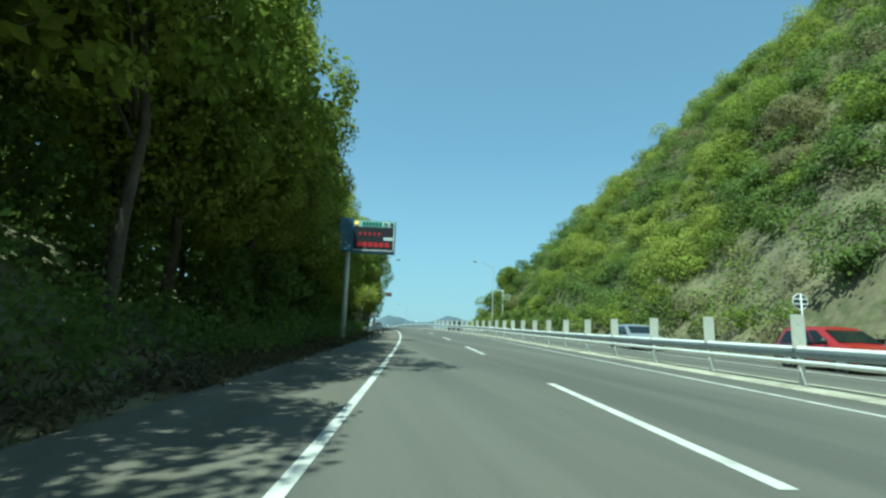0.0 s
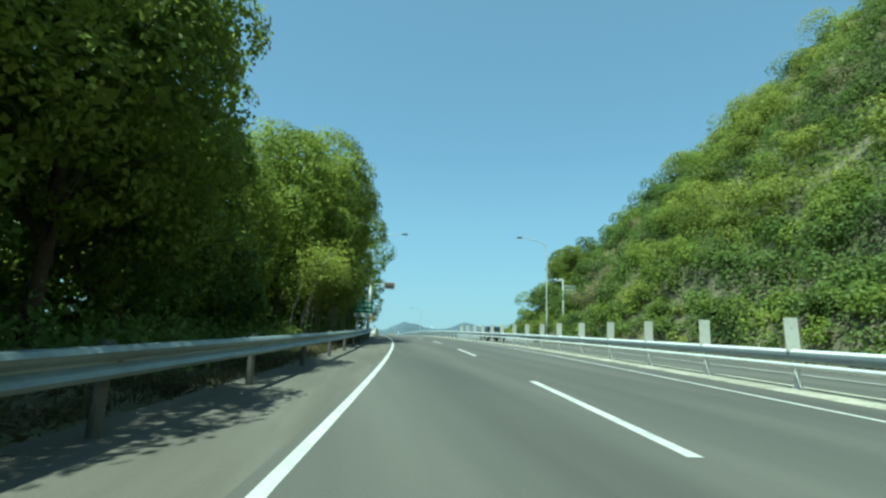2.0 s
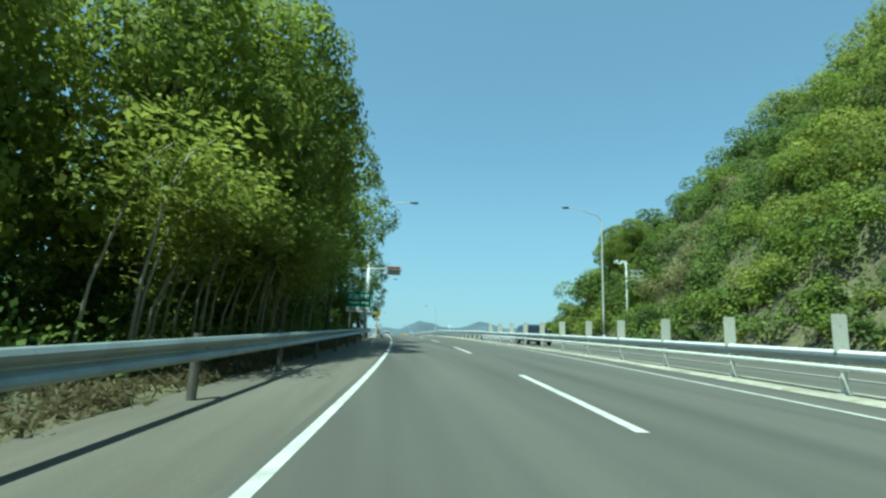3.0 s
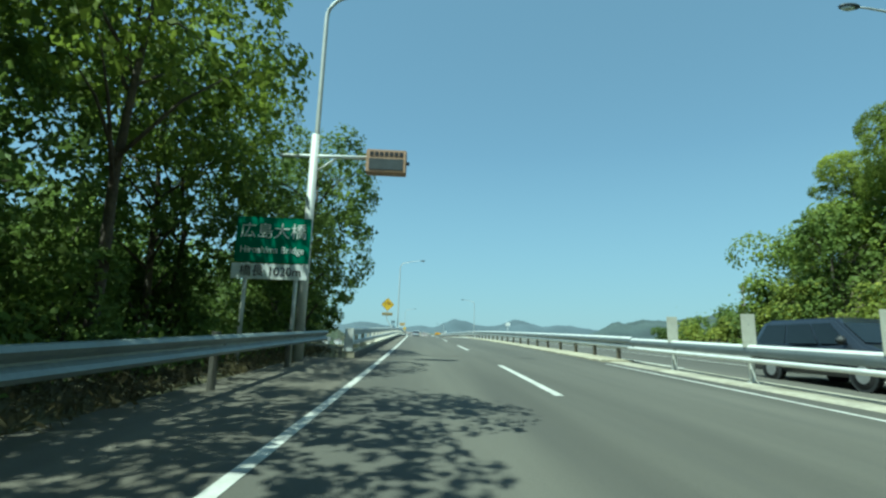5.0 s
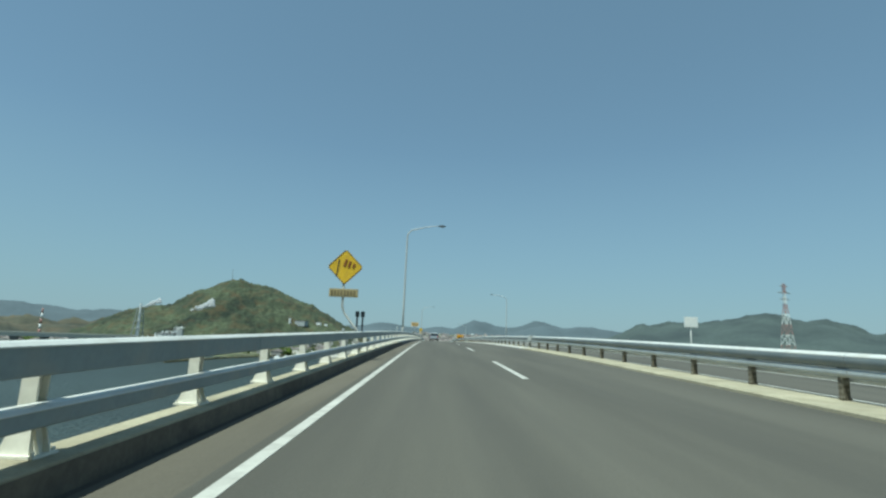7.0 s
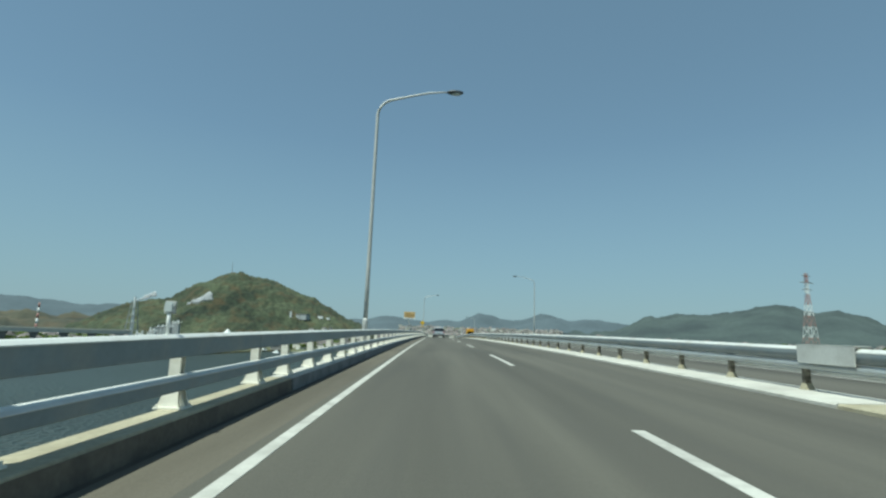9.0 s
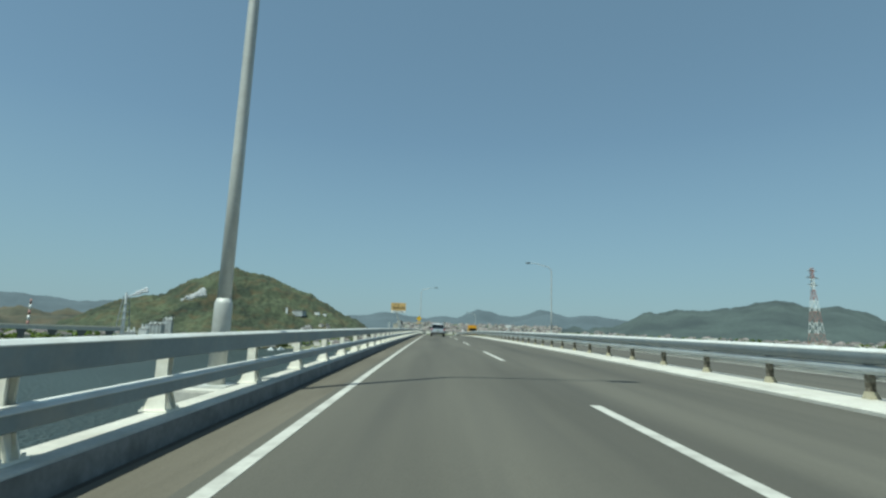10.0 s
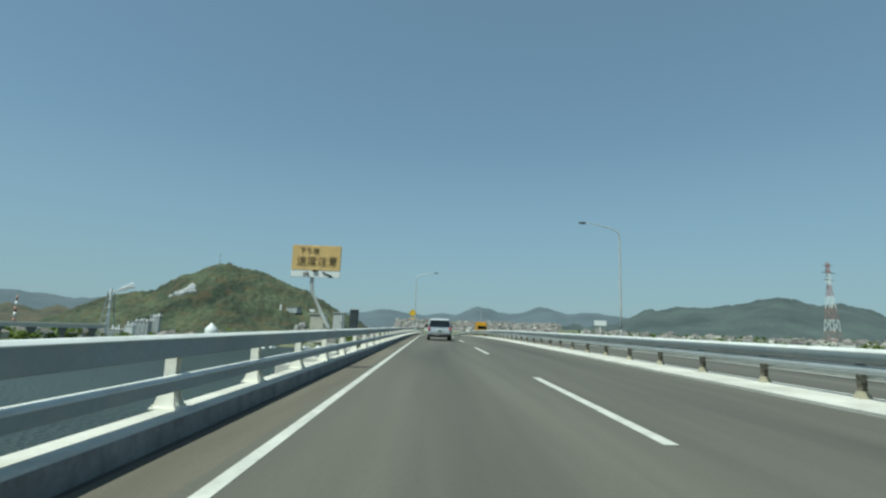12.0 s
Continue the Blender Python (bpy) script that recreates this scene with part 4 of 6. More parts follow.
def street_lamp(s, lat, side, foot=0.0, height=10.0, reach=2.9):
    """side: +1 when the arm reaches towards the road's right."""
    root = empty("street_lamp", along(s, lat, foot), "tall tapered grey steel street lamp with a curved arm", "street lamp", "street lamps")
    bm = bmesh.new()
    pts = [(0, 0, 0.1), (0, 0, 3.0), (0, 0, 6.0), (0, 0, height - 1.3)]
    for i in range(1, 8):
        a = i / 8 * math.pi / 2
        pts.append((side * 0.75 * (1 - math.cos(a)), 0, height - 1.3 + 0.75 * math.sin(a)))
    for u in (0.35, 0.6, 0.85, 1.0):
        pts.append((side * (0.75 + (reach - 0.75) * u), 0, height - 0.55 + 0.42 * math.sin(u * math.pi / 2)))
    radii = [0.09, 0.082, 0.072, 0.064] + [0.06 - 0.002 * i for i in range(7)] + [0.04, 0.036, 0.032, 0.03]
    tube(bm, pts, radii, 12)
    part("pole", bm, M_LAMP, root, smooth=True)
    bm = bmesh.new()
    tube(bm, [(0, 0, 0.0), (0, 0, 1.05), (0, 0, 1.12)], [0.115, 0.112, 0.09], 12)
    part("base_sleeve", bm, M_LAMP, root, smooth=True)
    bm = bmesh.new()
    box(bm, (-0.22, -0.22, -0.02), (0.22, 0.22, 0.03), 0.008)
    part("base_plate", bm, M_LAMP, root)
    bm = bmesh.new()
    r = bmesh.ops.create_uvsphere(bm, u_segments=14, v_segments=8, radius=1)
    bmesh.ops.transform(bm, matrix=pose(side * (reach + 0.28), 0, height - 0.13) @ Matrix.Diagonal((0.36, 0.15, 0.1, 1)), verts=r["verts"])
    head = part("lamp_head", bm, M_DARK, root, smooth=True)
    bm = bmesh.new()
    r = bmesh.ops.create_uvsphere(bm, u_segments=12, v_segments=6, radius=1)
    bmesh.ops.transform(bm, matrix=pose(side * (reach + 0.32), 0, height - 0.19) @ Matrix.Diagonal((0.24, 0.12, 0.07, 1)), verts=r["verts"])
    part("glass_bowl", bm, M_LENS, head, smooth=True)


street_lamp(83.9, -5.5, 1, -0.3, 11.5, 3.2)
street_lamp(143.1, -4.9, 1, 0.1, 10.75)
street_lamp(246, -5.0, 1, 0.1, 10.0)
street_lamp(84.2, 14.15, -1, -0.2, 11.9)
street_lamp(205, 13.55, -1, 0.1, 10.2)
street_lamp(330, 13.55, -1, 0.1, 10.0)


def message_board():
    root = empty("message_board", along(28.6, -6.5, 0), "blue-framed electronic message board with red lit characters on a steel pole", "electronic sign")
    bm = bmesh.new()
    tube(bm, [(0, 0.1, -0.5), (0, 0.1, 6.7)], [0.15, 0.125], 14)
    part("pole", bm, M_LAMP, root, smooth=True)
    slab("control_box", -0.5, 0.2, 4.85, 6.7, -0.3, 0.35, M_BLUE, root, "blue steel control box", 0.02)
    case = slab("case", 0.2, 2.6, 4.78, 6.62, -0.22, 0.3, M_BLUE, root, "blue steel sign case", 0.02)
    slab("screen", 0.3, 2.5, 4.95, 6.2, -0.235, -0.19, M_BLACK, case, "black display panel", 0.004)
    slab("screen_frame", 2.5, 2.54, 4.93, 6.24, -0.25, -0.19, M_WHITE, case, bevel=0.004)
    slab("screen_frame", 0.3, 2.5, 4.9, 4.94, -0.25, -0.19, M_WHITE, case, bevel=0.004)
    slab("light_panel", 1.95, 2.48, 5.5, 5.68, -0.25, -0.2, M_LENS, case, bevel=0.004)
    slab("header", 0.25, 2.57, 6.24, 6.6, -0.24, -0.19, material("header_pale_green", (0.32, 0.5, 0.46), 0.5, spread=0.15, scale=2, fine=10, bump=0.02), case, "pale green header plate", 0.004)
    bar_row(0.75, 1.85, 6.42, 0.2, 6, M_GREEN, case, -0.26)
    slab("number_field", 1.88, 2.2, 6.3, 6.55, -0.255, -0.23, M_WHITE, case, bevel=0.004)
    bar_row(1.93, 2.18, 6.42, 0.17, 2, M_GREEN, case, -0.27)
    bm = bmesh.new()
    tube(bm, [(2.38, -0.27, 6.42), (2.38, -0.2, 6.42)], 0.1, 16)
    part("round_emblem", bm, M_DARK, case)
    bm = bmesh.new()
    tube(bm, [(0.42, -0.3, 6.45), (0.42, -0.2, 6.45)], 0.085, 12)
    part("warning_light", bm, M_LED_AMBER, case, "amber warning light")
    bar_row(0.5, 2.35, 5.24, 0.26, 6, M_LED_RED, case, -0.255, "lit_character", 0.22)
    bar_row(0.6, 1.9, 5.85, 0.18, 5, M_LED_RED, case, -0.25, "lit_character", 0.55)


def bridge_name_sign():
    root = empty("bridge_sign", along(82.2, -5.95, 0), "green bridge name sign with a white length plate on two posts", "road sign")
    for x in (-0.6, 0.6):
        bm = bmesh.new()
        tube(bm, [(x, 0.06, -0.8), (x, 0.06, 3.3)], 0.05, 10)
        part("post", bm, M_LAMP, root, smooth=True)
    panel = slab("name_panel", -0.88, 0.88, 2.32, 3.42, -0.02, 0.02, M_GREEN, root, "green panel with white lettering", 0.008)
    letters("広島大橋", 0, 3.06, 0.40, M_WHITE, panel)
    letters("Hiroshima Bridge", 0, 2.62, 0.235, M_WHITE, panel, squeeze=0.92)
    plate = slab("length_plate", -0.92, 0.88, 1.92, 2.29, -0.02, 0.02, M_WHITE, root, "white plate with black lettering", 0.008)
    letters("橋長 1020m", 0, 2.10, 0.29, M_BLACK, plate)
    for z in (2.5, 3.2):
        slab("bracket", -0.8, 0.8, z - 0.03, z + 0.03, 0.02, 0.06, M_LAMP, root)


def cantilever_sign():
    root = empty("cantilever_sign", along(83.3, -5.4, 0), "grey steel cantilever pole with a tan boxed speed display", "road sign")
    bm = bmesh.new()
    tube(bm, [(0, 0, -0.6), (0, 0, 6.0)], [0.13, 0.11], 14)
    part("pole", bm, M_LAMP, root, smooth=True)
    bm = bmesh.new()
    tube(bm, [(-0.9, 0, 5.38), (1.45, 0, 5.42)], 0.05, 10)
    part("arm", bm, M_WHITE, root, smooth=True)
    bm = bmesh.new()
    tube(bm, [(0, 0, 4.9), (0.6, 0, 5.36)], 0.03, 8)
    part("brace", bm, M_LAMP, root, smooth=True)
    case = slab("display_case", 1.42, 2.5, 4.98, 5.62, -0.16, 0.2, M_TAN, root, "faded tan sign box", 0.02)
    slab("display", 1.5, 2.42, 5.05, 5.36, -0.175, -0.14, M_DARK, case, "dark display window", 0.006)
    bar_row(1.52, 2.44, 5.49, 0.12, 7, M_BLACK, case, -0.172)
    bm = bmesh.new()
    tube(bm, [(2.5, 0, 5.3), (2.58, 0, 5.3)], 0.05, 8)
    part("end_cap", bm, M_DARK, case)


def edging(root, cx, cz, half):
    for a in (45, 135, 225, 315):
        bm = bmesh.new()
        box(bm, (-half * 0.63, -0.027, half * 0.665), (half * 0.63, -0.021, half * 0.69), m=pose(cx, 0, cz, 0, a))
        part("edge_line", bm, M_BROWN, root)


def diamond(root, cx, cz, half, mat):
    bm = bmesh.new()
    pts = [(0, -half), (half, 0), (0, half), (-half, 0)]
    front = [bm.verts.new((cx + x, -0.02, cz + z)) for x, z in pts]
    back = [bm.verts.new((cx + x, 0.02, cz + z)) for x, z in pts]
    bm.faces.new(front)
    bm.faces.new(back[::-1])
    for i in range(4):
        bm.faces.new((front[i], back[i], back[(i + 1) % 4], front[(i + 1) % 4]))
    edging(root, cx, cz, half)
    bmesh.ops.bevel(bm, geom=[e for e in bm.edges if abs(e.verts[0].co.y - e.verts[1].co.y) > 0.01], offset=0.05, segments=3, affect="EDGES")
    return part("panel", bm, mat, root, "yellow diamond panel")


def crosswind_sign():
    root = empty("warning_sign", along(111.3, -4.86, 0), "yellow diamond crosswind warning sign on a bent pole", "road sign")
    bm = bmesh.new()
    tube(bm, [(0.47, 0.0, 0.79), (0.46, 0.0, 0.86), (0.3, 0.02, 1.02), (0.06, 0.05, 1.32), (-0.02, 0.05, 1.5), (-0.02, 0.05, 3.05)], 0.035, 10)
    part("bent_pole", bm, M_LAMP, root, smooth=True)
    panel = diamond(root, 0, 2.66, 0.53, M_YELLOW)
    bm = bmesh.new()      # wind sock in three slanting stripes on a leaning mast
    box(bm, (-0.03, -0.036, -0.26), (-0.005, -0.024, 0.26), m=pose(-0.2, 0, 2.62, 0, 7))
    part("mast_symbol", bm, M_BROWN, panel)
    for x, h in ((0.0, 0.22), (0.12, 0.19), (0.25, 0.13)):
        bm = bmesh.new()
        box(bm, (-0.032, -0.036, -h / 2), (0.032, -0.024, h / 2), m=pose(x, 0, 2.78 - 0.3 * x, 0, 14))
        part("sock_stripe", bm, M_RUST, panel)
    plate = slab("sub_plate", -0.42, 0.42, 1.78, 2.02, -0.02, 0.02, M_SUBPLATE, root, "faded beige plate with worn characters", 0.008)
    bar_row(-0.36, 0.38, 1.9, 0.14, 8, M_OLIVE, plate, -0.034, gap=0.45)
    for x in (0.4, 0.56):
        bm = bmesh.new()
        tube(bm, [(x, 0.3, 0.82), (x, 0.3, 1.3)], 0.025, 8)
        box(bm, (x - 0.05, 0.22, 1.24), (x + 0.05, 0.38, 1.4), 0.01)
        part("sensor", bm, M_DARK, root)


def downhill_sign():
    root = empty("warning_sign", along(173.4, -4.72, 0), "amber downhill warning board with a white gradient plate", "road sign")
    bm = bmesh.new()
    tube(bm, [(0.36, 0.04, 0.79), (0.34, 0.04, 0.88), (0.2, 0.04, 1.12), (-0.06, 0.06, 1.6), (-0.08, 0.06, 1.8), (-0.08, 0.06, 2.5)], 0.04, 10)
    part("bent_pole", bm, M_LAMP, root, smooth=True)
    board = slab("board", -0.53, 0.53, 2.07, 2.62, -0.02, 0.02, M_AMBER, root, "faded amber board with black characters", 0.01)
    letters("下り坂", -0.16, 2.5, 0.145, M_BROWN, board, thin=0.018)
    letters("速度注意", 0.02, 2.27, 0.225, M_BROWN, board, thin=0.018)
    plate = slab("gradient_plate", -0.53, 0.53, 1.92, 2.06, -0.018, 0.022, M_WHITE, root, "white gradient plate", 0.006)
    letters("4%", -0.2, 1.99, 0.12, M_BROWN, plate)
    bm = bmesh.new()
    box(bm, (-0.11, -0.034, -0.012), (0.09, -0.022, 0.012), m=pose(0.26, 0, 1.99, 0, 24))
    tip = [bm.verts.new((0.33 + x, y, 1.958 + z)) for y in (-0.034, -0.022) for x, z in ((0.07, -0.035), (-0.01, 0.03), (-0.03, -0.04))]
    for f in ((0, 1, 2), (5, 4, 3), (0, 3, 4, 1), (1, 4, 5, 2), (2, 5, 3, 0)):
        bm.faces.new([tip[i] for i in f])
    part("slope_arrow", bm, M_BLACK, plate)
    bm = bmesh.new()
    box(bm, (-0.05, -0.05, 2.04), (0.05, -0.02, 2.08), 0.004)
    part("clamp", bm, M_BLACK, board)


def rail_cabinet(s, lat, w, d, h, up, mat, label):
    root = empty("equipment_cabinet", along(s, lat, up), label, "cabinet", "equipment cabinets at the railing")
    slab("body", -w / 2, w / 2, 0, h, -d / 2, d / 2, mat, root, bevel=0.015)
    slab("door", -w / 2 + 0.02, w / 2 - 0.02, 0.03, h - 0.05, -d / 2 - 0.012, -d / 2 + 0.004, mat, root, bevel=0.004)
    slab("roof", -w / 2 - 0.02, w / 2 + 0.02, h, h + 0.025, -d / 2 - 0.03, d / 2 + 0.02, M_LAMP, root, bevel=0.006)
    bm = bmesh.new()
    tube(bm, [(w / 2 - 0.06, -d / 2 - 0.03, h * 0.5), (w / 2 - 0.06, -d / 2, h * 0.5)], 0.015, 8)
    part("handle", bm, M_DARK, root)


def far_yellow_sign():
    root = empty("warning_sign", along(233.3, -4.9, 0), "yellow diamond warning sign on a straight pole", "road sign")
    bm = bmesh.new()
    tube(bm, [(0, 0.05, 0.0), (0, 0.05, 3.3)], 0.04, 8)
    part("pole", bm, M_LAMP, root, smooth=True)
    diamond(root, 0, 2.9, 0.55, M_YELLOW)
    slab("sub_plate", -0.4, 0.4, 2.02, 2.24, -0.02, 0.02, M_AMBER, root, bevel=0.006)


def distance_plate(s, w, h, up):
    root = empty("marker_plate", along(s, 4.62, 0), "small white marker plate on a short post at the median railing", "road sign", "marker plates")
    bm = bmesh.new()
    tube(bm, [(0, 0.03, 0.3), (0, 0.03, up)], 0.018, 8)
    part("post", bm, M_LAMP, root, smooth=True)
    slab("plate", -w / 2, w / 2, up - h / 2, up + h / 2, -0.012, 0.012, M_WHITE, root, bevel=0.006)


def delineator(s):
    root = empty("delineator", along(s, -4.56, 0), "small black reflector post clamped to the bridge railing", "delineator", "delineators")
    slab("housing", -0.035, 0.035, 0.5, 0.92, -0.03, 0.03, M_BLACK, root, bevel=0.012)
    bm = bmesh.new()
    tube(bm, [(0, -0.04, 0.86), (0, -0.02, 0.86)], 0.035, 12)
    part("reflector", bm, M_LENS, root)


def rail_reflector(s):
    root = empty("delineator", along(s, -4.36, 0.815), "small pale reflector plate on a short stick on the bridge railing", "delineator", "delineators")
    bm = bmesh.new()
    tube(bm, [(0, 0, 0), (0, 0, 0.2)], 0.016, 8)
    part("stick", bm, M_WHITE, root, smooth=True)
    slab("plate", -0.04, 0.04, 0.18, 0.27, -0.025, 0.0, M_LENS, root, bevel=0.012)
    slab("backing", -0.047, 0.047, 0.17, 0.28, 0.002, 0.02, M_LAMP, root, bevel=0.006)


def sign_back():
    root = empty("road_sign", along(21.5, 14.2, 0), "round road sign seen from its grey back with a cross bracket", "road sign")
    bm = bmesh.new()
    tube(bm, [(0, 0, -0.4), (0, 0, 2.9)], 0.035, 8)
    part("post", bm, M_LAMP, root, smooth=True)
    bm = bmesh.new()
    tube(bm, [(0, 0.05, 2.55), (0, 0.07, 2.55)], 0.34, 24)
    disc = part("disc", bm, M_DARK, root)
    bm = bmesh.new()
    for k in range(24):
        a0, a1 = k * math.pi / 12, (k + 1) * math.pi / 12
        tube(bm, [(0.34 * math.cos(a0), 0.06, 2.55 + 0.34 * math.sin(a0)), (0.34 * math.cos(a1), 0.06, 2.55 + 0.34 * math.sin(a1))], 0.022, 5)
    part("rim", bm, M_WHITE, disc)
    for z in (2.44, 2.66):
        slab("bracket", -0.3, 0.3, z - 0.025, z + 0.025, 0.0, 0.05, M_WHITE, root)


def tee_pole():
    root = empty("camera_pole", along(82.5, 15.4, 0), "slim pale pole with a short crossarm and camera boxes", "pole")
    bm = bmesh.new()
    tube(bm, [(0, 0, -1), (0, 0, 6.9)], [0.08, 0.06], 10)
    part("pole", bm, M_LAMP, root, smooth=True)
    bm = bmesh.new()
    tube(bm, [(-0.9, 0, 6.7), (0.2, 0, 6.7)], 0.035, 8)
    part("crossarm", bm, M_WHITE, root, smooth=True)
    for x in (-0.85, -0.3):
        slab("camera_box", x - 0.09, x + 0.09, 6.74, 6.92, -0.25, 0.2, M_WHITE, root, bevel=0.02)
    slab("platform", 0.05, 1.3, 5.3, 5.36, -0.4, 0.4, M_LAMP, root, "small service platform")
    for x, y in ((0.3, -0.38), (0.8, -0.38), (1.27, -0.38), (0.3, 0.38), (0.8, 0.38), (1.27, 0.38)):
        bm = bmesh.new()
        tube(bm, [(x, y, 5.36), (x, y, 6.15)], 0.022, 6)
        part("rail_post", bm, M_LAMP, root)
    for z in (5.75, 6.15):
        bm = bmesh.new()
        tube(bm, [(0.1, -0.38, z), (1.27, -0.38, z), (1.27, 0.38, z), (0.1, 0.38, z)], 0.022, 6)
        part("hand_bar", bm, M_LAMP, root)


message_board()
bridge_name_sign()
cantilever_sign()
crosswind_sign()
downhill_sign()
far_yellow_sign()
rail_cabinet(175.3, -5.0, 0.36, 0.3, 0.7, 0.45, M_BEIGE, "beige steel equipment cabinet behind the bridge railing")
rail_cabinet(178.0, -4.98, 0.3, 0.3, 0.55, 0.7, M_LAMP, "grey steel equipment cabinet behind the bridge railing")
rail_cabinet(181.0, -4.98, 0.28, 0.28, 0.75, 0.7, M_DARK, "dark steel equipment cabinet behind the bridge railing")
distance_plate(110.0, 0.36, 0.27, 1.42)
distance_plate(183.0, 0.5, 0.2, 1.32)
distance_plate(255.0, 0.5, 0.2, 1.32)
delineator(110.0)
delineator(183.0)
rail_reflector(127.3)
rail_reflector(162.2)
sign_back()
tee_pole()

# ---- vehicles ----
M_GLASS = material("car_glass", (0.012, 0.016, 0.018), 0.08, spread=0.1, scale=2, fine=10, bump=0)
M_TYRE = material("tyre_rubber", (0.02, 0.02, 0.02), 0.85, spread=0.2, scale=6, fine=30, bump=0.1)
M_RIM = material("wheel_rim", (0.45, 0.46, 0.47), 0.35, 0.7, spread=0.1, scale=6, fine=20, bump=0.02)
M_TAIL = material("tail_lamp_red", (0.42, 0.012, 0.012), 0.2, spread=0.1, scale=6, fine=20, bump=0)
M_HEAD = material("head_lamp", (0.6, 0.62, 0.62), 0.1, spread=0.05, scale=6, fine=20, bump=0)
M_TRIM = material("bumper_black", (0.03, 0.032, 0.033), 0.6, spread=0.2, scale=6, fine=30, bump=0.05)


def car_paint(name, color, metal=0.3):
    m = material(name, color, 0.32, metal, spread=0.05, scale=2, fine=40, bump=0)
    m.node_tree.nodes["Principled BSDF"].inputs["Coat Weight"].default_value = 0.6
    return m


def car(name, m, label, paint, length, width, height, hood, rear, category="car", belt=0.58, cabin_top=None):
    """A car whose nose points along +y. hood: share of the length before the windscreen's foot; rear: slope of the tail in metres."""
    root = empty(name, m, label, category)
    hw, L = width / 2, length / 2
    hb = height * belt
    side = [(-L, 0.32), (-L + 0.02, 0.62), (-L + 0.06, hb), (-L + 0.12 + rear, height - 0.08), (-L + 0.4 + rear, height),
            (L - hood * length - 0.95, height), (L - hood * length - 0.75, height - 0.03), (L - hood * length + 0.05, hb + 0.03),
            (L - 0.35, hb - 0.13), (L - 0.06, hb - 0.24), (L, 0.5), (L - 0.02, 0.3), (L - 0.2, 0.22), (-L + 0.2, 0.24)]

    def half(z):
        if z <= hb:
            return hw * (0.97 + 0.03 * math.sin(math.pi * min(1, z / hb)))
        return hw * (1.0 - 0.17 * (z - hb) / (height - hb))

    bm = bmesh.new()
    rows = []
    for sx in (-1, -0.8, 0, 0.8, 1):
        rows.append([bm.verts.new((sx * half(z) * (1 if abs(sx) != 1 else 1), y, z + (0.0 if abs(sx) == 1 else 0.025 * (1 - abs(sx)) * (z > hb)))) for y, z in side])
    n = len(side)
    for a, b in zip(rows, rows[1:]):
        for i in range(n):
            bm.faces.new((a[i], b[i], b[(i + 1) % n], a[(i + 1) % n]))
    bm.faces.new(rows[0])
    bm.faces.new(rows[-1][::-1])
    bmesh.ops.recalc_face_normals(bm, faces=bm.faces)
    es = [e for e in bm.edges if all(abs(abs(v.co.x) - half(v.co.z)) < 0.01 for v in e.verts) and e.verts[0].co.x * e.verts[1].co.x > 0]
    bmesh.ops.bevel(bm, geom=es, offset=0.05, segments=3, affect="EDGES", clamp_overlap=True)
    body = part("body", bm, paint, root, smooth=True)
    body.data.shade_smooth() if hasattr(body.data, "shade_smooth") else None

    def pane(pts, label=""):
        bm = bmesh.new()
        vs = [bm.verts.new(p) for p in pts]
        f = bm.faces.new(vs)
        r = bmesh.ops.extrude_face_region(bm, geom=[f])
        nrm = f.normal if f.normal.length else Vector((0, 0, 1))
        f.normal_update()
        bmesh.ops.translate(bm, vec=f.normal * -0.015, verts=[v for v in r["geom"] if isinstance(v, bmesh.types.BMVert)])
        bmesh.ops.recalc_face_normals(bm, faces=bm.faces)
        return part("window", bm, M_GLASS, body, label)

    z0, z1 = hb + 0.05, height - 0.12
    yb0, yb1 = -L + 0.045 + 0.06, -L + 0.115 + rear
    def tail_y(z):
        return -L + 0.06 + (0.06 + rear) * (z - hb) / (height - 0.08 - hb)
    pane([(x * 0.9 * half(z), tail_y(z) - 0.012, z) for x, z in ((-1, z0), (1, z0), (1, z1), (-1, z1))], "dark tinted rear window")
    f0, f1 = L - hood * length + 0.05, L - hood * length - 0.75
    def nose_y(z):
        return f0 + (f1 - f0) * (z - hb - 0.03) / (height - 0.06 - hb)
    pane([(x * 0.9 * half(z), nose_y(z) + 0.03, z) for x, z in ((1, z0 + 0.03), (-1, z0 + 0.03), (-1, z1), (1, z1))])
    for sx in (-1, 1):
        a, b = tail_y(z0) + 0.25, nose_y(z0) - 0.28
        a1, b1 = tail_y(z1) + 0.2, nose_y(z1) - 0.2
        cut = [0, 0.36, 0.72, 1.0]
        for c0, c1 in zip(cut, cut[1:]):
            pts = [(sx * (half(z0) + 0.006), a + (b - a) * c0 + 0.03, z0), (sx * (half(z0) + 0.006), a + (b - a) * c1 - 0.03, z0),
                   (sx * (half(z1) + 0.006), a1 + (b1 - a1) * c1 - 0.03, z1), (sx * (half(z1) + 0.006), a1 + (b1 - a1) * c0 + 0.03, z1)]
            pane(pts if sx > 0 else pts[::-1])
        bm = bmesh.new()
        box(bm, (sx * hw * 0.86 - 0.07, -L - 0.012, 0.66), (sx * hw * 0.86 + 0.07, -L + 0.1, hb + 0.03), 0.03)
        part("tail_lamp", bm, M_TAIL, body, "red tail lamp", True)
        bm = bmesh.new()
        box(bm, (sx * hw * 0.76 - 0.16, L - 0.22, hb - 0.36), (sx * hw * 0.76 + 0.16, L + 0.004, hb - 0.22), 0.03)
        part("head_lamp", bm, M_HEAD, body, "clear head lamp", True)
        bm = bmesh.new()
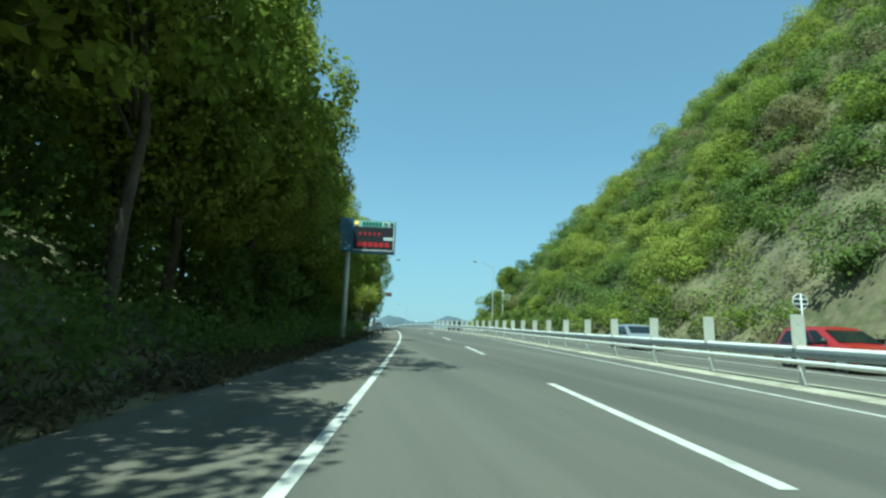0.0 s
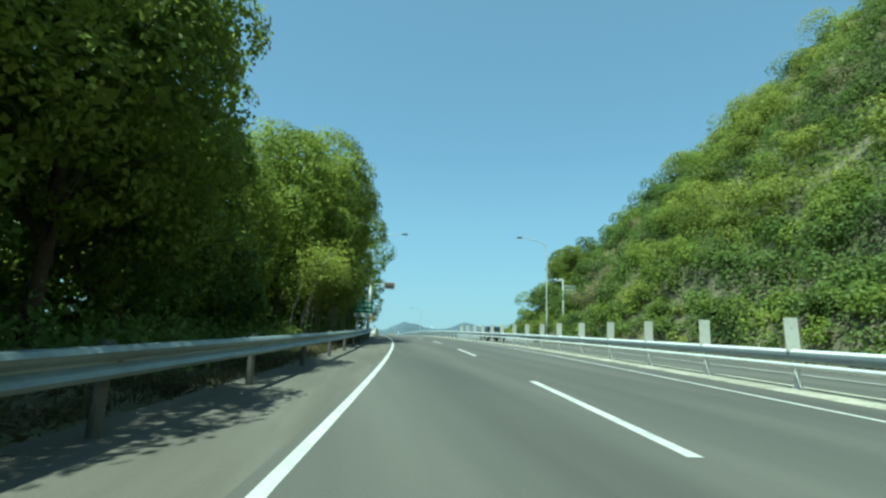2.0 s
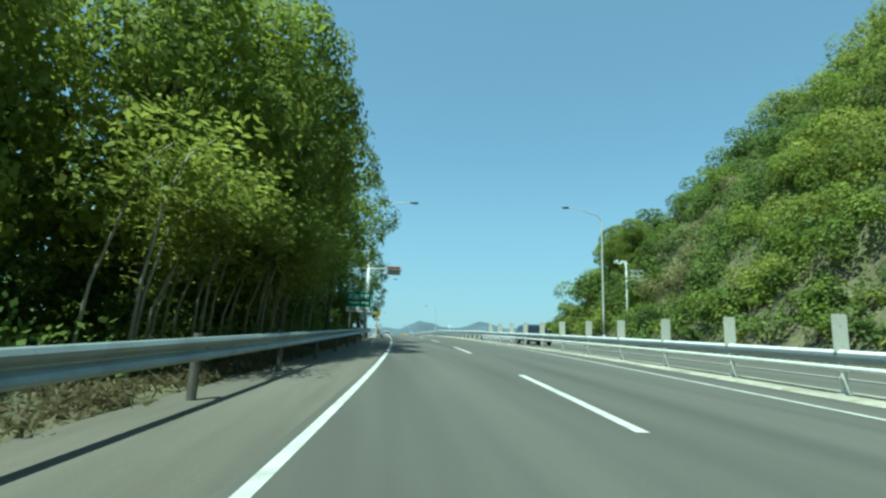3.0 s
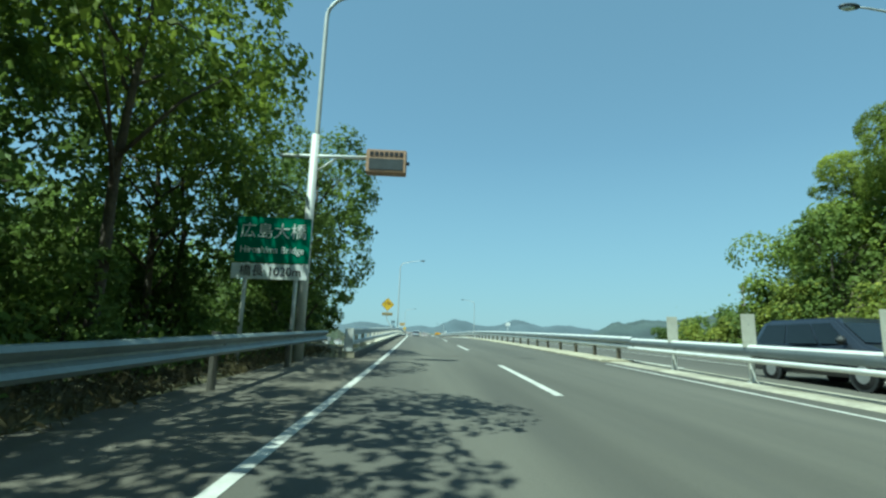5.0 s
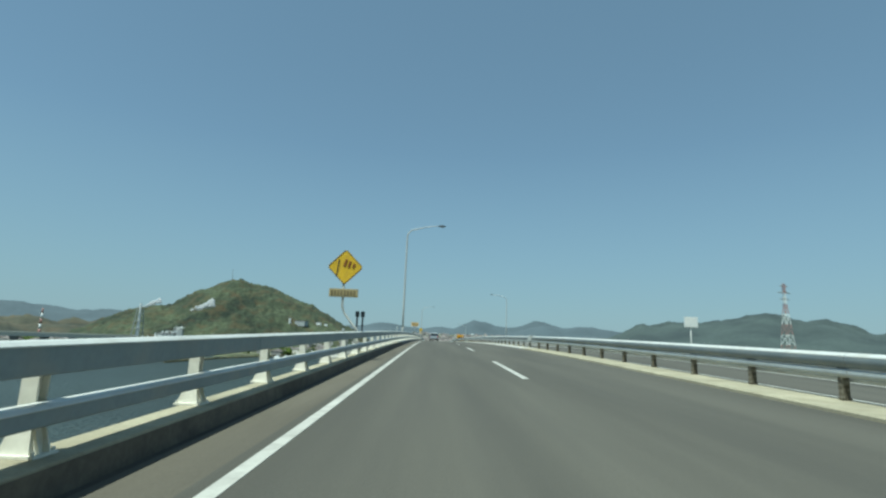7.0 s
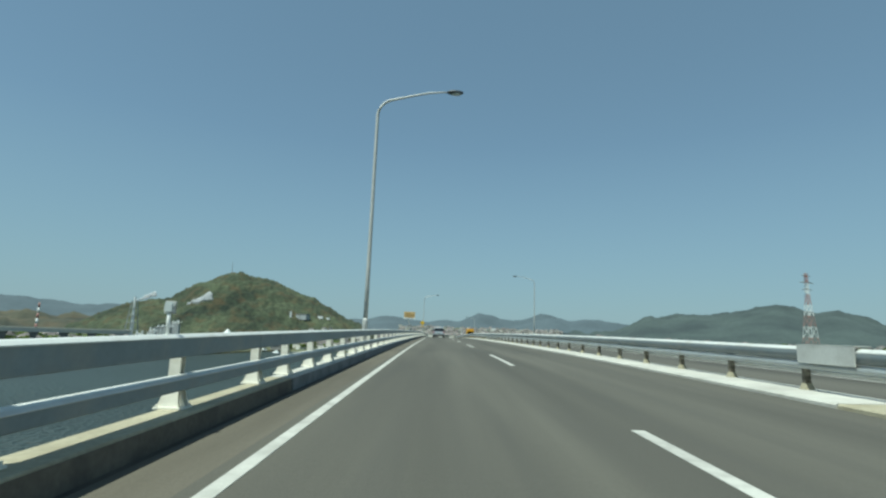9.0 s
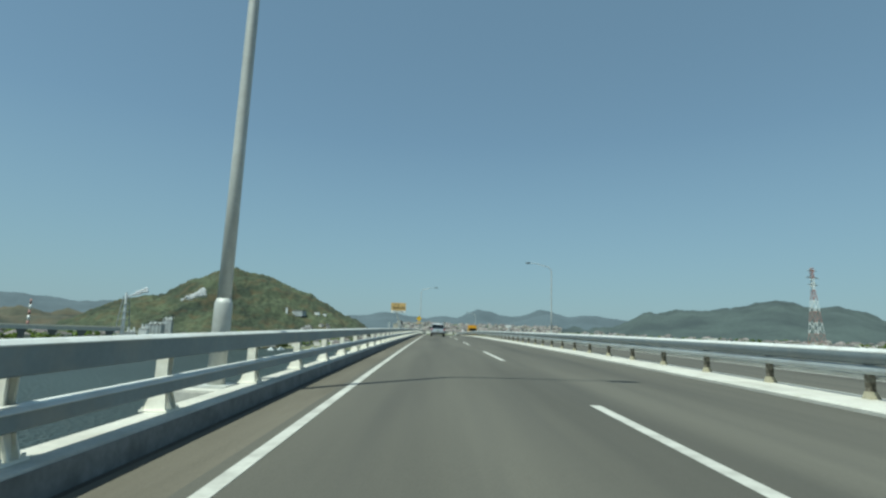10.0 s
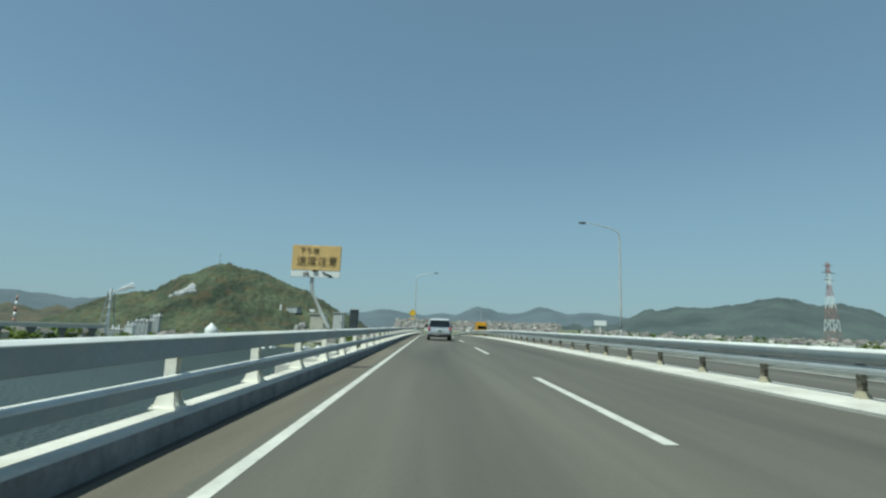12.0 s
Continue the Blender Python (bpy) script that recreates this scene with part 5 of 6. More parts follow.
        box(bm, (sx * (hw + 0.03), nose_y(z0) - 0.42, z0 - 0.02), (sx * (hw + 0.2), nose_y(z0) - 0.26, z0 + 0.16), 0.04)
        part("wing_mirror", bm, paint if sx > 9 else M_TRIM, body, "", True)
        for y in (-L + 0.19 * length, L - 0.2 * length):
            bm = bmesh.new()
            tube(bm, [(sx * (hw - 0.19), y, 0.3), (sx * (hw - 0.17), y, 0.3), (sx * (hw - 0.01), y, 0.3), (sx * (hw + 0.01), y, 0.3)], [0.27, 0.3, 0.3, 0.27], 20)
            wheel = part("wheel", bm, M_TYRE, root, smooth=True)
            bm = bmesh.new()
            tube(bm, [(sx * (hw - 0.02), y, 0.3), (sx * (hw + 0.018), y, 0.3)], [0.19, 0.17], 16)
            part("rim", bm, M_RIM, wheel)
            bm = bmesh.new()
            tube(bm, [(sx * (hw - 0.03), y, 0.31), (sx * (hw + 0.004), y, 0.31)], 0.35, 20)
            part("wheel_arch", bm, M_TRIM, body)
    bm = bmesh.new()
    box(bm, (-hw * 0.97, -L - 0.05, 0.26), (hw * 0.97, -L + 0.2, 0.47), 0.04)
    part("rear_bumper", bm, M_TRIM, body, "black rear bumper", True)
    bm = bmesh.new()
    box(bm, (-hw * 0.97, L - 0.2, 0.22), (hw * 0.97, L + 0.03, 0.42), 0.04)
    part("front_bumper", bm, M_TRIM, body, "", True)
    plate = slab("number_plate", -0.165, 0.165, 0.66, 0.825, -L - 0.02, -L + 0.01, M_WHITE, body, "white plate", 0.004)
    bar_row(-0.12, 0.14, 0.72, 0.07, 4, M_GREEN, plate, -L - 0.03)
    bm = bmesh.new()
    tube(bm, [(0.0, -L + 0.02, hb + 0.06), (0.28, -L + 0.06, hb + 0.13)], 0.012, 6)
    part("rear_wiper", bm, M_TRIM, body)
    return root


car("van", along(200.5, -1.62), "silver estate van driving ahead in the lane", car_paint("silver_paint", (0.56, 0.58, 0.59), 0.5), 4.19, 1.69, 1.53, 0.17, 0.12, "van")
car("car", along(16.2, 11.0, -0.04, 180), "red hatchback on the opposite carriageway", car_paint("red_paint", (0.36, 0.02, 0.02)), 3.7, 1.6, 1.4, 0.24, 0.3)
car("car", along(30.1, 10.6, -0.04, 180), "silver-grey saloon car on the opposite carriageway", car_paint("grey_paint", (0.36, 0.38, 0.39), 0.5), 4.3, 1.72, 1.42, 0.25, 0.62)
car("car", along(81.3, 7.3, -0.03, 180), "dark blue-black estate car on the opposite carriageway", car_paint("dark_paint", (0.02, 0.025, 0.035)), 4.4, 1.75, 1.47, 0.2, 0.3)


def truck(m, label, paint):
    root = empty("truck", m, label, "truck", "trucks on the bridge")
    slab("cargo_box", -1.0, 1.0, 0.9, 2.75, -2.4, 1.2, paint, root, bevel=0.05)
    cab = slab("cab", -0.95, 0.95, 0.5, 2.25, 1.3, 2.9, paint, root, bevel=0.15)
    slab("windscreen", -0.82, 0.82, 1.4, 2.05, 2.86, 2.915, M_GLASS, cab, bevel=0.01)
    slab("chassis", -0.8, 0.8, 0.55, 0.88, -2.4, 2.6, M_TRIM, root, bevel=0.02)
    for x in (-0.85, 0.85):
        for y in (-1.5, 2.0):
            bm = bmesh.new()
            tube(bm, [(x - 0.12, y, 0.4), (x + 0.12, y, 0.4)], 0.4, 16)
            part("wheel", bm, M_TYRE, root, smooth=True)
        slab("head_lamp", x * 0.85 - 0.13, x * 0.85 + 0.13, 0.75, 0.95, 2.88, 2.93, M_HEAD, cab, bevel=0.02)


truck(along(262, 7.2, -0.04, 180), "yellow box truck on the opposite carriageway", car_paint("truck_yellow", (0.6, 0.33, 0.02), 0.0))
truck(along(335, -1.7), "dark grey box truck far ahead in the lane", car_paint("truck_grey", (0.08, 0.085, 0.09), 0.0))


# ---- the far shore ----
M_HILL = material("wooded_hill", (0.036, 0.058, 0.036), 1.0, spread=0.55, scale=0.02, fine=0.16, bump=0, tint=(0.054, 0.066, 0.036), dirt=(0.10, 0.068, 0.032), dirt_amount=0.6)
# blue-grey puts the distance haze into the ridge's colour
M_RIDGE = material("wooded_ridge_hazy", (0.048, 0.066, 0.068), 1.0, spread=0.25, scale=0.006, fine=0.08, bump=0, tint=(0.06, 0.08, 0.074))
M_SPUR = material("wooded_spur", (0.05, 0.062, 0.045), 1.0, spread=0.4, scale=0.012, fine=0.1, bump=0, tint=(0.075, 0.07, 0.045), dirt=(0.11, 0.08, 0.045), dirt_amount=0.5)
# bluer and paler still: thicker haze painted into the farthest mountains
M_FAR = material("distant_ridge_hazy", (0.085, 0.113, 0.128), 1.0, spread=0.12, scale=0.003, fine=0.03, bump=0)
M_SHORE = material("shore_land", (0.15, 0.155, 0.09), 1.0, spread=0.35, scale=0.03, fine=0.3, bump=0, dirt=(0.06, 0.09, 0.03), dirt_amount=0.9)
M_HOUSE = material("house_walls", (0.55, 0.53, 0.49), 0.9, spread=0.2, scale=0.05, fine=0.4, bump=0, island=0.45)
M_ROOFS = material("house_roofs", (0.19, 0.17, 0.16), 0.9, spread=0.25, scale=0.05, fine=0.4, bump=0, island=0.5)
M_STEAM = material("steam", (0.85, 0.86, 0.87), 1.0, spread=0.04, scale=0.1, fine=0.6, bump=0)
M_PIER = material("dark_concrete", (0.16, 0.16, 0.15), 0.9, spread=0.25, scale=0.3, fine=2, bump=0)
# red paled, with the distance haze put into its colour
M_REDPAINT = material("tower_red_hazy", (0.38, 0.2, 0.175), 0.6, spread=0.15, scale=1, fine=8, bump=0)
M_ORANGE = material("steel_works_grey", (0.31, 0.33, 0.33), 0.7, spread=0.25, scale=0.2, fine=1.5, bump=0, island=0.3)
mix = M_STEAM.node_tree.nodes.new("ShaderNodeMixShader")
clear = M_STEAM.node_tree.nodes.new("ShaderNodeBsdfTransparent")
mix.inputs["Fac"].default_value = 0.55
M_STEAM.node_tree.links.new(M_STEAM.node_tree.nodes["Principled BSDF"].outputs[0], mix.inputs[1])
M_STEAM.node_tree.links.new(clear.outputs[0], mix.inputs[2])
M_STEAM.node_tree.links.new(mix.outputs[0], M_STEAM.node_tree.nodes["Material Output"].inputs["Surface"])
EYE_X, EYE_Y = -2.1, 143.0


def polar(az, dist):
    """A place at an azimuth in degrees right of the bridge's line, as seen from the bridge."""
    a = radians(az)
    return EYE_X + dist * math.sin(a), EYE_Y + dist * math.cos(a)


def ridge(name, label, mat, dist, az0, az1, hills, floor, depth, seed, rough, bump_k):
    """A line of hills along an arc: heights from a few rounded summits (azimuth, degrees high, half width) and noise."""
    n, rows = int((az1 - az0) * 9), 12
    verts, faces = [], []
    for i in range(n + 1):
        az = az0 + (az1 - az0) * i / n
        el = floor + sum(((e - floor) * math.exp(-((az - a) / w) ** 2)) ** 4 for a, e, w in hills) ** 0.25
        top = dist * math.tan(radians(el))
        for j in range(rows + 1):
            u = j / rows
            x, y = polar(az, dist - depth * (1 - u))
            z = SEA + (top - SEA) * (u ** 0.8)
            k = rough * (0.15 + 0.85 * u) * ease(0, 0.08, u)
            z += k * (noise.fractal(Vector((x, y, seed * 50.0)) * bump_k, 1.0, 2.0, 5) - 0.2)
            verts.append((x, y, max(z, SEA - 1)))
    for i in range(n):
        for j in range(rows):
            a = i * (rows + 1) + j
            faces.append((a, a + 1, a + rows + 2, a + rows + 1))
    return tagged(from_lists(name, verts, faces, mat, smooth=True), label, "mountains", kind="structure")


# the far hill's skyline: azimuth, degrees high
HILL_AZ = (-38, -36, -34, -32.4, -30.9, -29.2, -27.6, -26.5, -24.8, -22.9, -21.4, -20.3, -18.3, -16.8, -15.6, -13.2, -11.3, -9.9, -8, -6)
HILL_EL = (-1.7, -0.7, 0.3, 1.35, 2.1, 2.3, 2.5, 3.3, 4.5, 5.4, 5.6, 5.2, 5.05, 4.6, 3.9, 3.1, 2.0, 1.4, 0.5, -1.2)


def hill_height(az, r):
    """Height of the hill over the sea."""
    el = sum(float(np.interp(az + d, HILL_AZ, HILL_EL)) for d in (-0.5, 0, 0.5)) / 3
    top = max(0.0, 960 * math.tan(radians(el)) - SEA + 1)
    return top * math.exp(-((r - 960) / 130) ** 2)


def mound():
    """The wooded hill across the water, with a lower spur to its side."""
    verts, faces, n, m = [], [], 260, 130
    for i in range(n + 1):
        for j in range(m + 1):
            az, r = -38 + 33 * i / n, 690 + 480 * j / m
            x, y = polar(az, r)
            z = hill_height(az, r)
            z += ease(4, 25, z) * (noise.fractal(Vector((x, y, 0)) * 0.02, 1.0, 2.0, 4) * 5 + noise.fractal(Vector((x, y, 9)) * 0.11, 0.8, 2.0, 3) * 3.4)
            verts.append((x, y, SEA - 1 + z))
    for i in range(n):
        for j in range(m):
            a = i * (m + 1) + j
            faces.append((a, a + m + 1, a + m + 2, a + 1))
    tagged(from_lists("wooded_hill", verts, faces, M_HILL, smooth=True), "steep wooded hill across the water", "hill", kind="structure")


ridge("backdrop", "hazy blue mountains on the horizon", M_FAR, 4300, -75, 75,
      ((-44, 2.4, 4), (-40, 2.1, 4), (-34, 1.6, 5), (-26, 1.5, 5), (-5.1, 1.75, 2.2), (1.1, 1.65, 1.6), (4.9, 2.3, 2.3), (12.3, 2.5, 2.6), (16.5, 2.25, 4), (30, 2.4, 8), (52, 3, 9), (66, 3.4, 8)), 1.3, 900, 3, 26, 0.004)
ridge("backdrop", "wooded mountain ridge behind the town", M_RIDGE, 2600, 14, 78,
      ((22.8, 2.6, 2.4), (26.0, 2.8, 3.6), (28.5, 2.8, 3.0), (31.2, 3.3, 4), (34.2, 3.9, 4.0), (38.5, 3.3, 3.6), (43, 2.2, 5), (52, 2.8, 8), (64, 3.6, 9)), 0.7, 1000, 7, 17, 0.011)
ridge("backdrop", "low wooded hills along the shore", M_SPUR, 1500, -76, -24,
      ((-38, 0.75, 5), (-33, 0.8, 4), (-46, 1.0, 6), (-58, 2.2, 9), (-70, 2.5, 7)), 0.3, 450, 11, 22, 0.012)
mound()


def shore_height(d, d0, d1, top):
    return SEA + 2.2 + (top - SEA - 2.2) * (d - d0) / (d1 - d0)


def flat_shore(name, az0, az1, d0, d1, label, top):
    verts, faces = [], []
    n = int((az1 - az0) * 2)
    for i in range(n + 1):
        az = az0 + (az1 - az0) * i / n
        w = 40 * noise.noise(Vector((az * 0.2, d0 * 0.01, 0)))
        for d, z in ((d0 + w, SEA - 1.0), (d0 + w + 6, SEA + 2.2), (d1 * 0.6 + d0 * 0.4, shore_height(d1 * 0.6 + d0 * 0.4, d0, d1, top)), (d1, top)):
            x, y = polar(az, d)
            verts.append((x, y, z))
    for i in range(n):
        for j in range(3):
            a = i * 4 + j
            faces.append((a, a + 1, a + 5, a + 4))
    tagged(from_lists(name, verts, faces, M_SHORE), label, "shore", kind="structure")


flat_shore("shore", -62, -4, 640, 2200, "low built-up shore across the water", SEA + 8)
flat_shore("shore", -4, 14, 1500, 4200, "distant low shore with a town", 60)
flat_shore("shore", 14, 78, 420, 2600, "flat green land with fields and houses", 15)


def houses(seed, az0, az1, d0, d1, count, size, hmax, label, on_hill=False, land=(640, 2200, SEA + 8)):
    """Small far buildings: walls with pitched or flat roofs."""
    rng = random.Random(seed)
    wv, wf, rv, rf = [], [], [], []
    for _ in range(count):
        d = d0 + (d1 - d0) * rng.random() ** 1.3
        az = rng.uniform(az0, az1)
        x, y = polar(az, d)
        g = SEA + hill_height(az, d) if on_hill else shore_height(d, *land)
        w, l, h = rng.uniform(0.6, 1.4) * size, rng.uniform(0.6, 1.2) * size, rng.uniform(0.35, 1) * hmax
        a = rng.uniform(0, math.pi)
        c, s = math.cos(a), math.sin(a)
        k = len(wv)
        for z in (g - 2, g + h):
            for u, v in ((-w, -l), (w, -l), (w, l), (-w, l)):
                wv.append((x + (u * c - v * s) / 2, y + (u * s + v * c) / 2, z))
        wf += [(k, k + 1, k + 5, k + 4), (k + 1, k + 2, k + 6, k + 5), (k + 2, k + 3, k + 7, k + 6), (k + 3, k, k + 4, k + 7)]
        k = len(rv)
        for u, v in ((-w, -l), (w, -l), (w, l), (-w, l)):
            rv.append((x + (u * c - v * s) / 1.85, y + (u * s + v * c) / 1.85, g + h))
        for u in (-w * 0.5, w * 0.5):
            rv.append((x + u * c / 2, y + u * s / 2, g + h + rng.choice((0.4, 0.28 * l, 0.3 * l))))
        rf += [(k, k + 1, k + 5, k + 4), (k + 2, k + 3, k + 4, k + 5), (k + 1, k + 2, k + 5), (k + 3, k, k + 4)]
    town = tagged(new("town"), label, "buildings", kind="stuff")
    from_lists("walls", wv, wf, M_HOUSE, town)
    from_lists("roofs", rv, rf, M_ROOFS, town)


houses(3, -46, -6, 680, 1000, 150, 14, 9, "low harbour buildings and houses on the far shore")
houses(8, -14.5, -6.5, 770, 850, 45, 6, 4, "houses climbing the foot of the far hill", True)
houses(4, -3.9, 13.9, 1900, 3700, 420, 22, 12, "distant town of pale houses below the mountains", land=(1500, 4200, 60))
houses(7, -12, -4, 1300, 2150, 200, 15, 10, "pale houses of the town behind the harbour", land=(640, 2200, SEA + 8))
houses(5, 16, 70, 480, 1500, 220, 11, 7, "scattered houses and sheds on the flat land", land=(420, 2600, 15))
houses(6, 16, 50, 1200, 2300, 260, 15, 8, "villages at the foot of the ridge", land=(420, 2600, 15))


def far_trees(seed, az0, az1, d0, d1, count, r0, r1, land):
    rng = np.random.default_rng(seed)
    pts = []
    for _ in range(count):
        d = rng.uniform(d0, d1)
        x, y = polar(rng.uniform(az0, az1), d)
        r = rng.uniform(r0, r1)
        pts.append(np.array([x, y, shore_height(d, *land) + r * 0.7]) + rng.normal(size=(26, 3)) * np.array([r, r, r * 0.6]) * 0.6)
    tagged(new("shore_trees", leaf_mesh("shore_trees", np.concatenate(pts), r1 * 0.6, M_LEAF_DARK, rng)), "trees among the houses on the far shore", "trees", kind="stuff")


far_trees(41, -60, -5, 660, 1100, 420, 3, 7, (640, 2200, SEA + 8))
far_trees(42, 15, 76, 440, 1900, 700, 3, 6, (420, 2600, 15))


def lattice_tower():
    x, y = 422.0, 702.0
    root = empty("pylon", pose(x, y, SEA + 2, 0, 0, 20), "tall red and white lattice steel pylon", "pylon")
    H, bands = 110.0, 9

    def half(z):
        return max(1.3, 7.6 * max(0.0, 1 - z / (H * 0.93)) ** 0.9)

    for b in range(bands):
        z0, z1 = H * b / bands, H * (b + 1) / bands
        bm = bmesh.new()
        c0 = [Vector((sx * half(z0), sy * half(z0), z0)) for sx, sy in ((-1, -1), (1, -1), (1, 1), (-1, 1))]
        c1 = [Vector((sx * half(z1), sy * half(z1), z1)) for sx, sy in ((-1, -1), (1, -1), (1, 1), (-1, 1))]
        for i in range(4):
            j = (i + 1) % 4
            tube(bm, [c0[i], c1[i]], 0.24, 4)
            tube(bm, [c0[i], c1[j]], 0.17, 4)
            tube(bm, [c0[j], c1[i]], 0.17, 4)
            tube(bm, [c1[i], c1[j]], 0.2, 4)
        part("lattice_section", bm, M_REDPAINT if b % 2 == 0 else M_WHITE, root)
    for z, w in ((91, 9), (99, 12), (107, 8)):
        bm = bmesh.new()
        tube(bm, [(-w, 0, z), (0, 0, z + 1.4), (w, 0, z)], [0.2, 0.6, 0.2], 4)
        tube(bm, [(-w, 0, z), (w, 0, z)], 0.25, 4)
        part("crossarm", bm, M_ORANGE, root)


def steam(az, dist, z, length, r, seed):
    rng = random.Random(seed)
    bm = bmesh.new()
    for i in range(120):
        u = rng.random()
        s = bmesh.ops.create_icosphere(bm, subdivisions=1, radius=1)
        x, y = polar(az, dist)
        rr = r * (0.15 + 0.4 * u) * rng.uniform(0.4, 1.1)
        bmesh.ops.transform(bm, matrix=pose(x + u * length + rng.uniform(-1, 1) * r * 0.5, y, z + u * length * 0.4 + rng.uniform(-1, 1) * r * (0.2 + 0.6 * u)) @ Matrix.Diagonal((rr * 1.3, rr, rr, 1)), verts=s["verts"])
    for v in bm.verts:
        v.co += Vector((1, 0.4, 1)) * noise.noise(v.co * 0.16) * r * 0.35
    tagged(part("steam_plume", bm, M_STEAM, smooth=True), "white steam drifting from the harbour works", "steam", kind="stuff")


def chimney(az, dist, h, r, striped, label):
    x, y = polar(az, dist)
    root = empty("chimney", pose(x, y, SEA + 2), label, "chimney", "harbour chimneys")
    bands = 6 if striped else 2
    for b in range(bands):
        bm = bmesh.new()
        z0, z1 = h * b / bands, h * (b + 1) / bands
        tube(bm, [(0, 0, z0), (0, 0, z1)], [r * (1 - 0.4 * z0 / h), r * (1 - 0.4 * z1 / h)], 12)
        part("shaft_section", bm, (M_REDPAINT if b % 2 else M_WHITE) if striped else M_ORANGE, root, smooth=True)


def framework(az, dist, h, w, label):
    x, y = polar(az, dist)
    root = empty("harbour_tower", pose(x, y, SEA + 2), label, "industrial tower", "harbour works")
    for sx in (-1, 1):
        for sy in (-1, 1):
            bm = bmesh.new()
            tube(bm, [(sx * w, sy * w, 0), (sx * w * 0.35, sy * w * 0.35, h)], 0.6, 5)
            part("leg", bm, M_ORANGE, root)
    for k in range(1, 6):
        z, ww = h * k / 6, w * (1 - 0.65 * k / 6)
        bm = bmesh.new()
        box(bm, (-ww, -ww, z - 0.4), (ww, ww, z + 0.4), 0.1)
        part("platform", bm, M_ORANGE, root)
    bm = bmesh.new()
    tube(bm, [(0, 0, 0), (0, 0, h + 4)], w * 0.22, 10)
    part("flue", bm, M_WHITE, root)


def works():
    """Tanks, sheds and silos at the harbour."""
    rng = random.Random(9)
    for az, d, w, h in ((-29.2, 700, 4.5, 15), (-28.3, 712, 9, 21), (-27.2, 728, 5, 26), (-30.3, 690, 5, 11), (-16.0, 850, 1.6, 9), (-14.7, 853, 9.5, 7.5), (-12.8, 872, 4.2, 3.5), (-12.0, 880, 3, 3)):
        x, y = polar(az, d)
        foot = SEA + (hill_height(az, d) - 2 if d > 840 else 2)
        root = empty("harbour_shed", pose(x, y, foot, 0, 0, rng.uniform(-20, 20)), "pale industrial building at the harbour", "industrial building", "harbour works")
        slab("wall_block", -w, w, -1, h, -w * 0.6, w * 0.6, M_WHITE if w < 5 else M_ORANGE, root, bevel=0.2)
        slab("roof", -w * 1.03, w * 1.03, h, h + 0.8, -w * 0.64, w * 0.64, M_ROOFS, root, bevel=0.2)
        for k in range(5 if d < 840 else 0):                             # pipe rack along the roof
            bm = bmesh.new()
            x0, z0 = -w + k * w * 0.5, h + rng.uniform(0.5, 3.5)
            tube(bm, [(x0, -w * 0.62, h * 0.3), (x0, -w * 0.62, z0), (x0 + w * 0.5, -w * 0.62, z0), (x0 + w * 0.5, -w * 0.3, z0 + 1.5)], 0.35, 5)
            part("pipe", bm, M_WHITE, root)
        for k in range(3 if d < 840 else 0):
            slab("flue", -w * 0.7 + k * w * 0.6, -w * 0.7 + k * w * 0.6 + 1.6, h, h + rng.uniform(3, 7), -0.8, 0.8, M_WHITE, root, bevel=0.2)
    x, y = polar(-22.3, 700)
    root = empty("dome_tent", pose(x, y, SEA + 9), "white pointed roof at the harbour", "roof")
    bm = bmesh.new()
    tube(bm, [(0, 0, -8), (0, 0, 5), (0, 0, 9), (0, 0, 14.5), (0, 0, 15.5)], [7, 7, 6.8, 1.2, 0.4], 16)
    part("cone_roof", bm, M_WHITE, root, smooth=True)


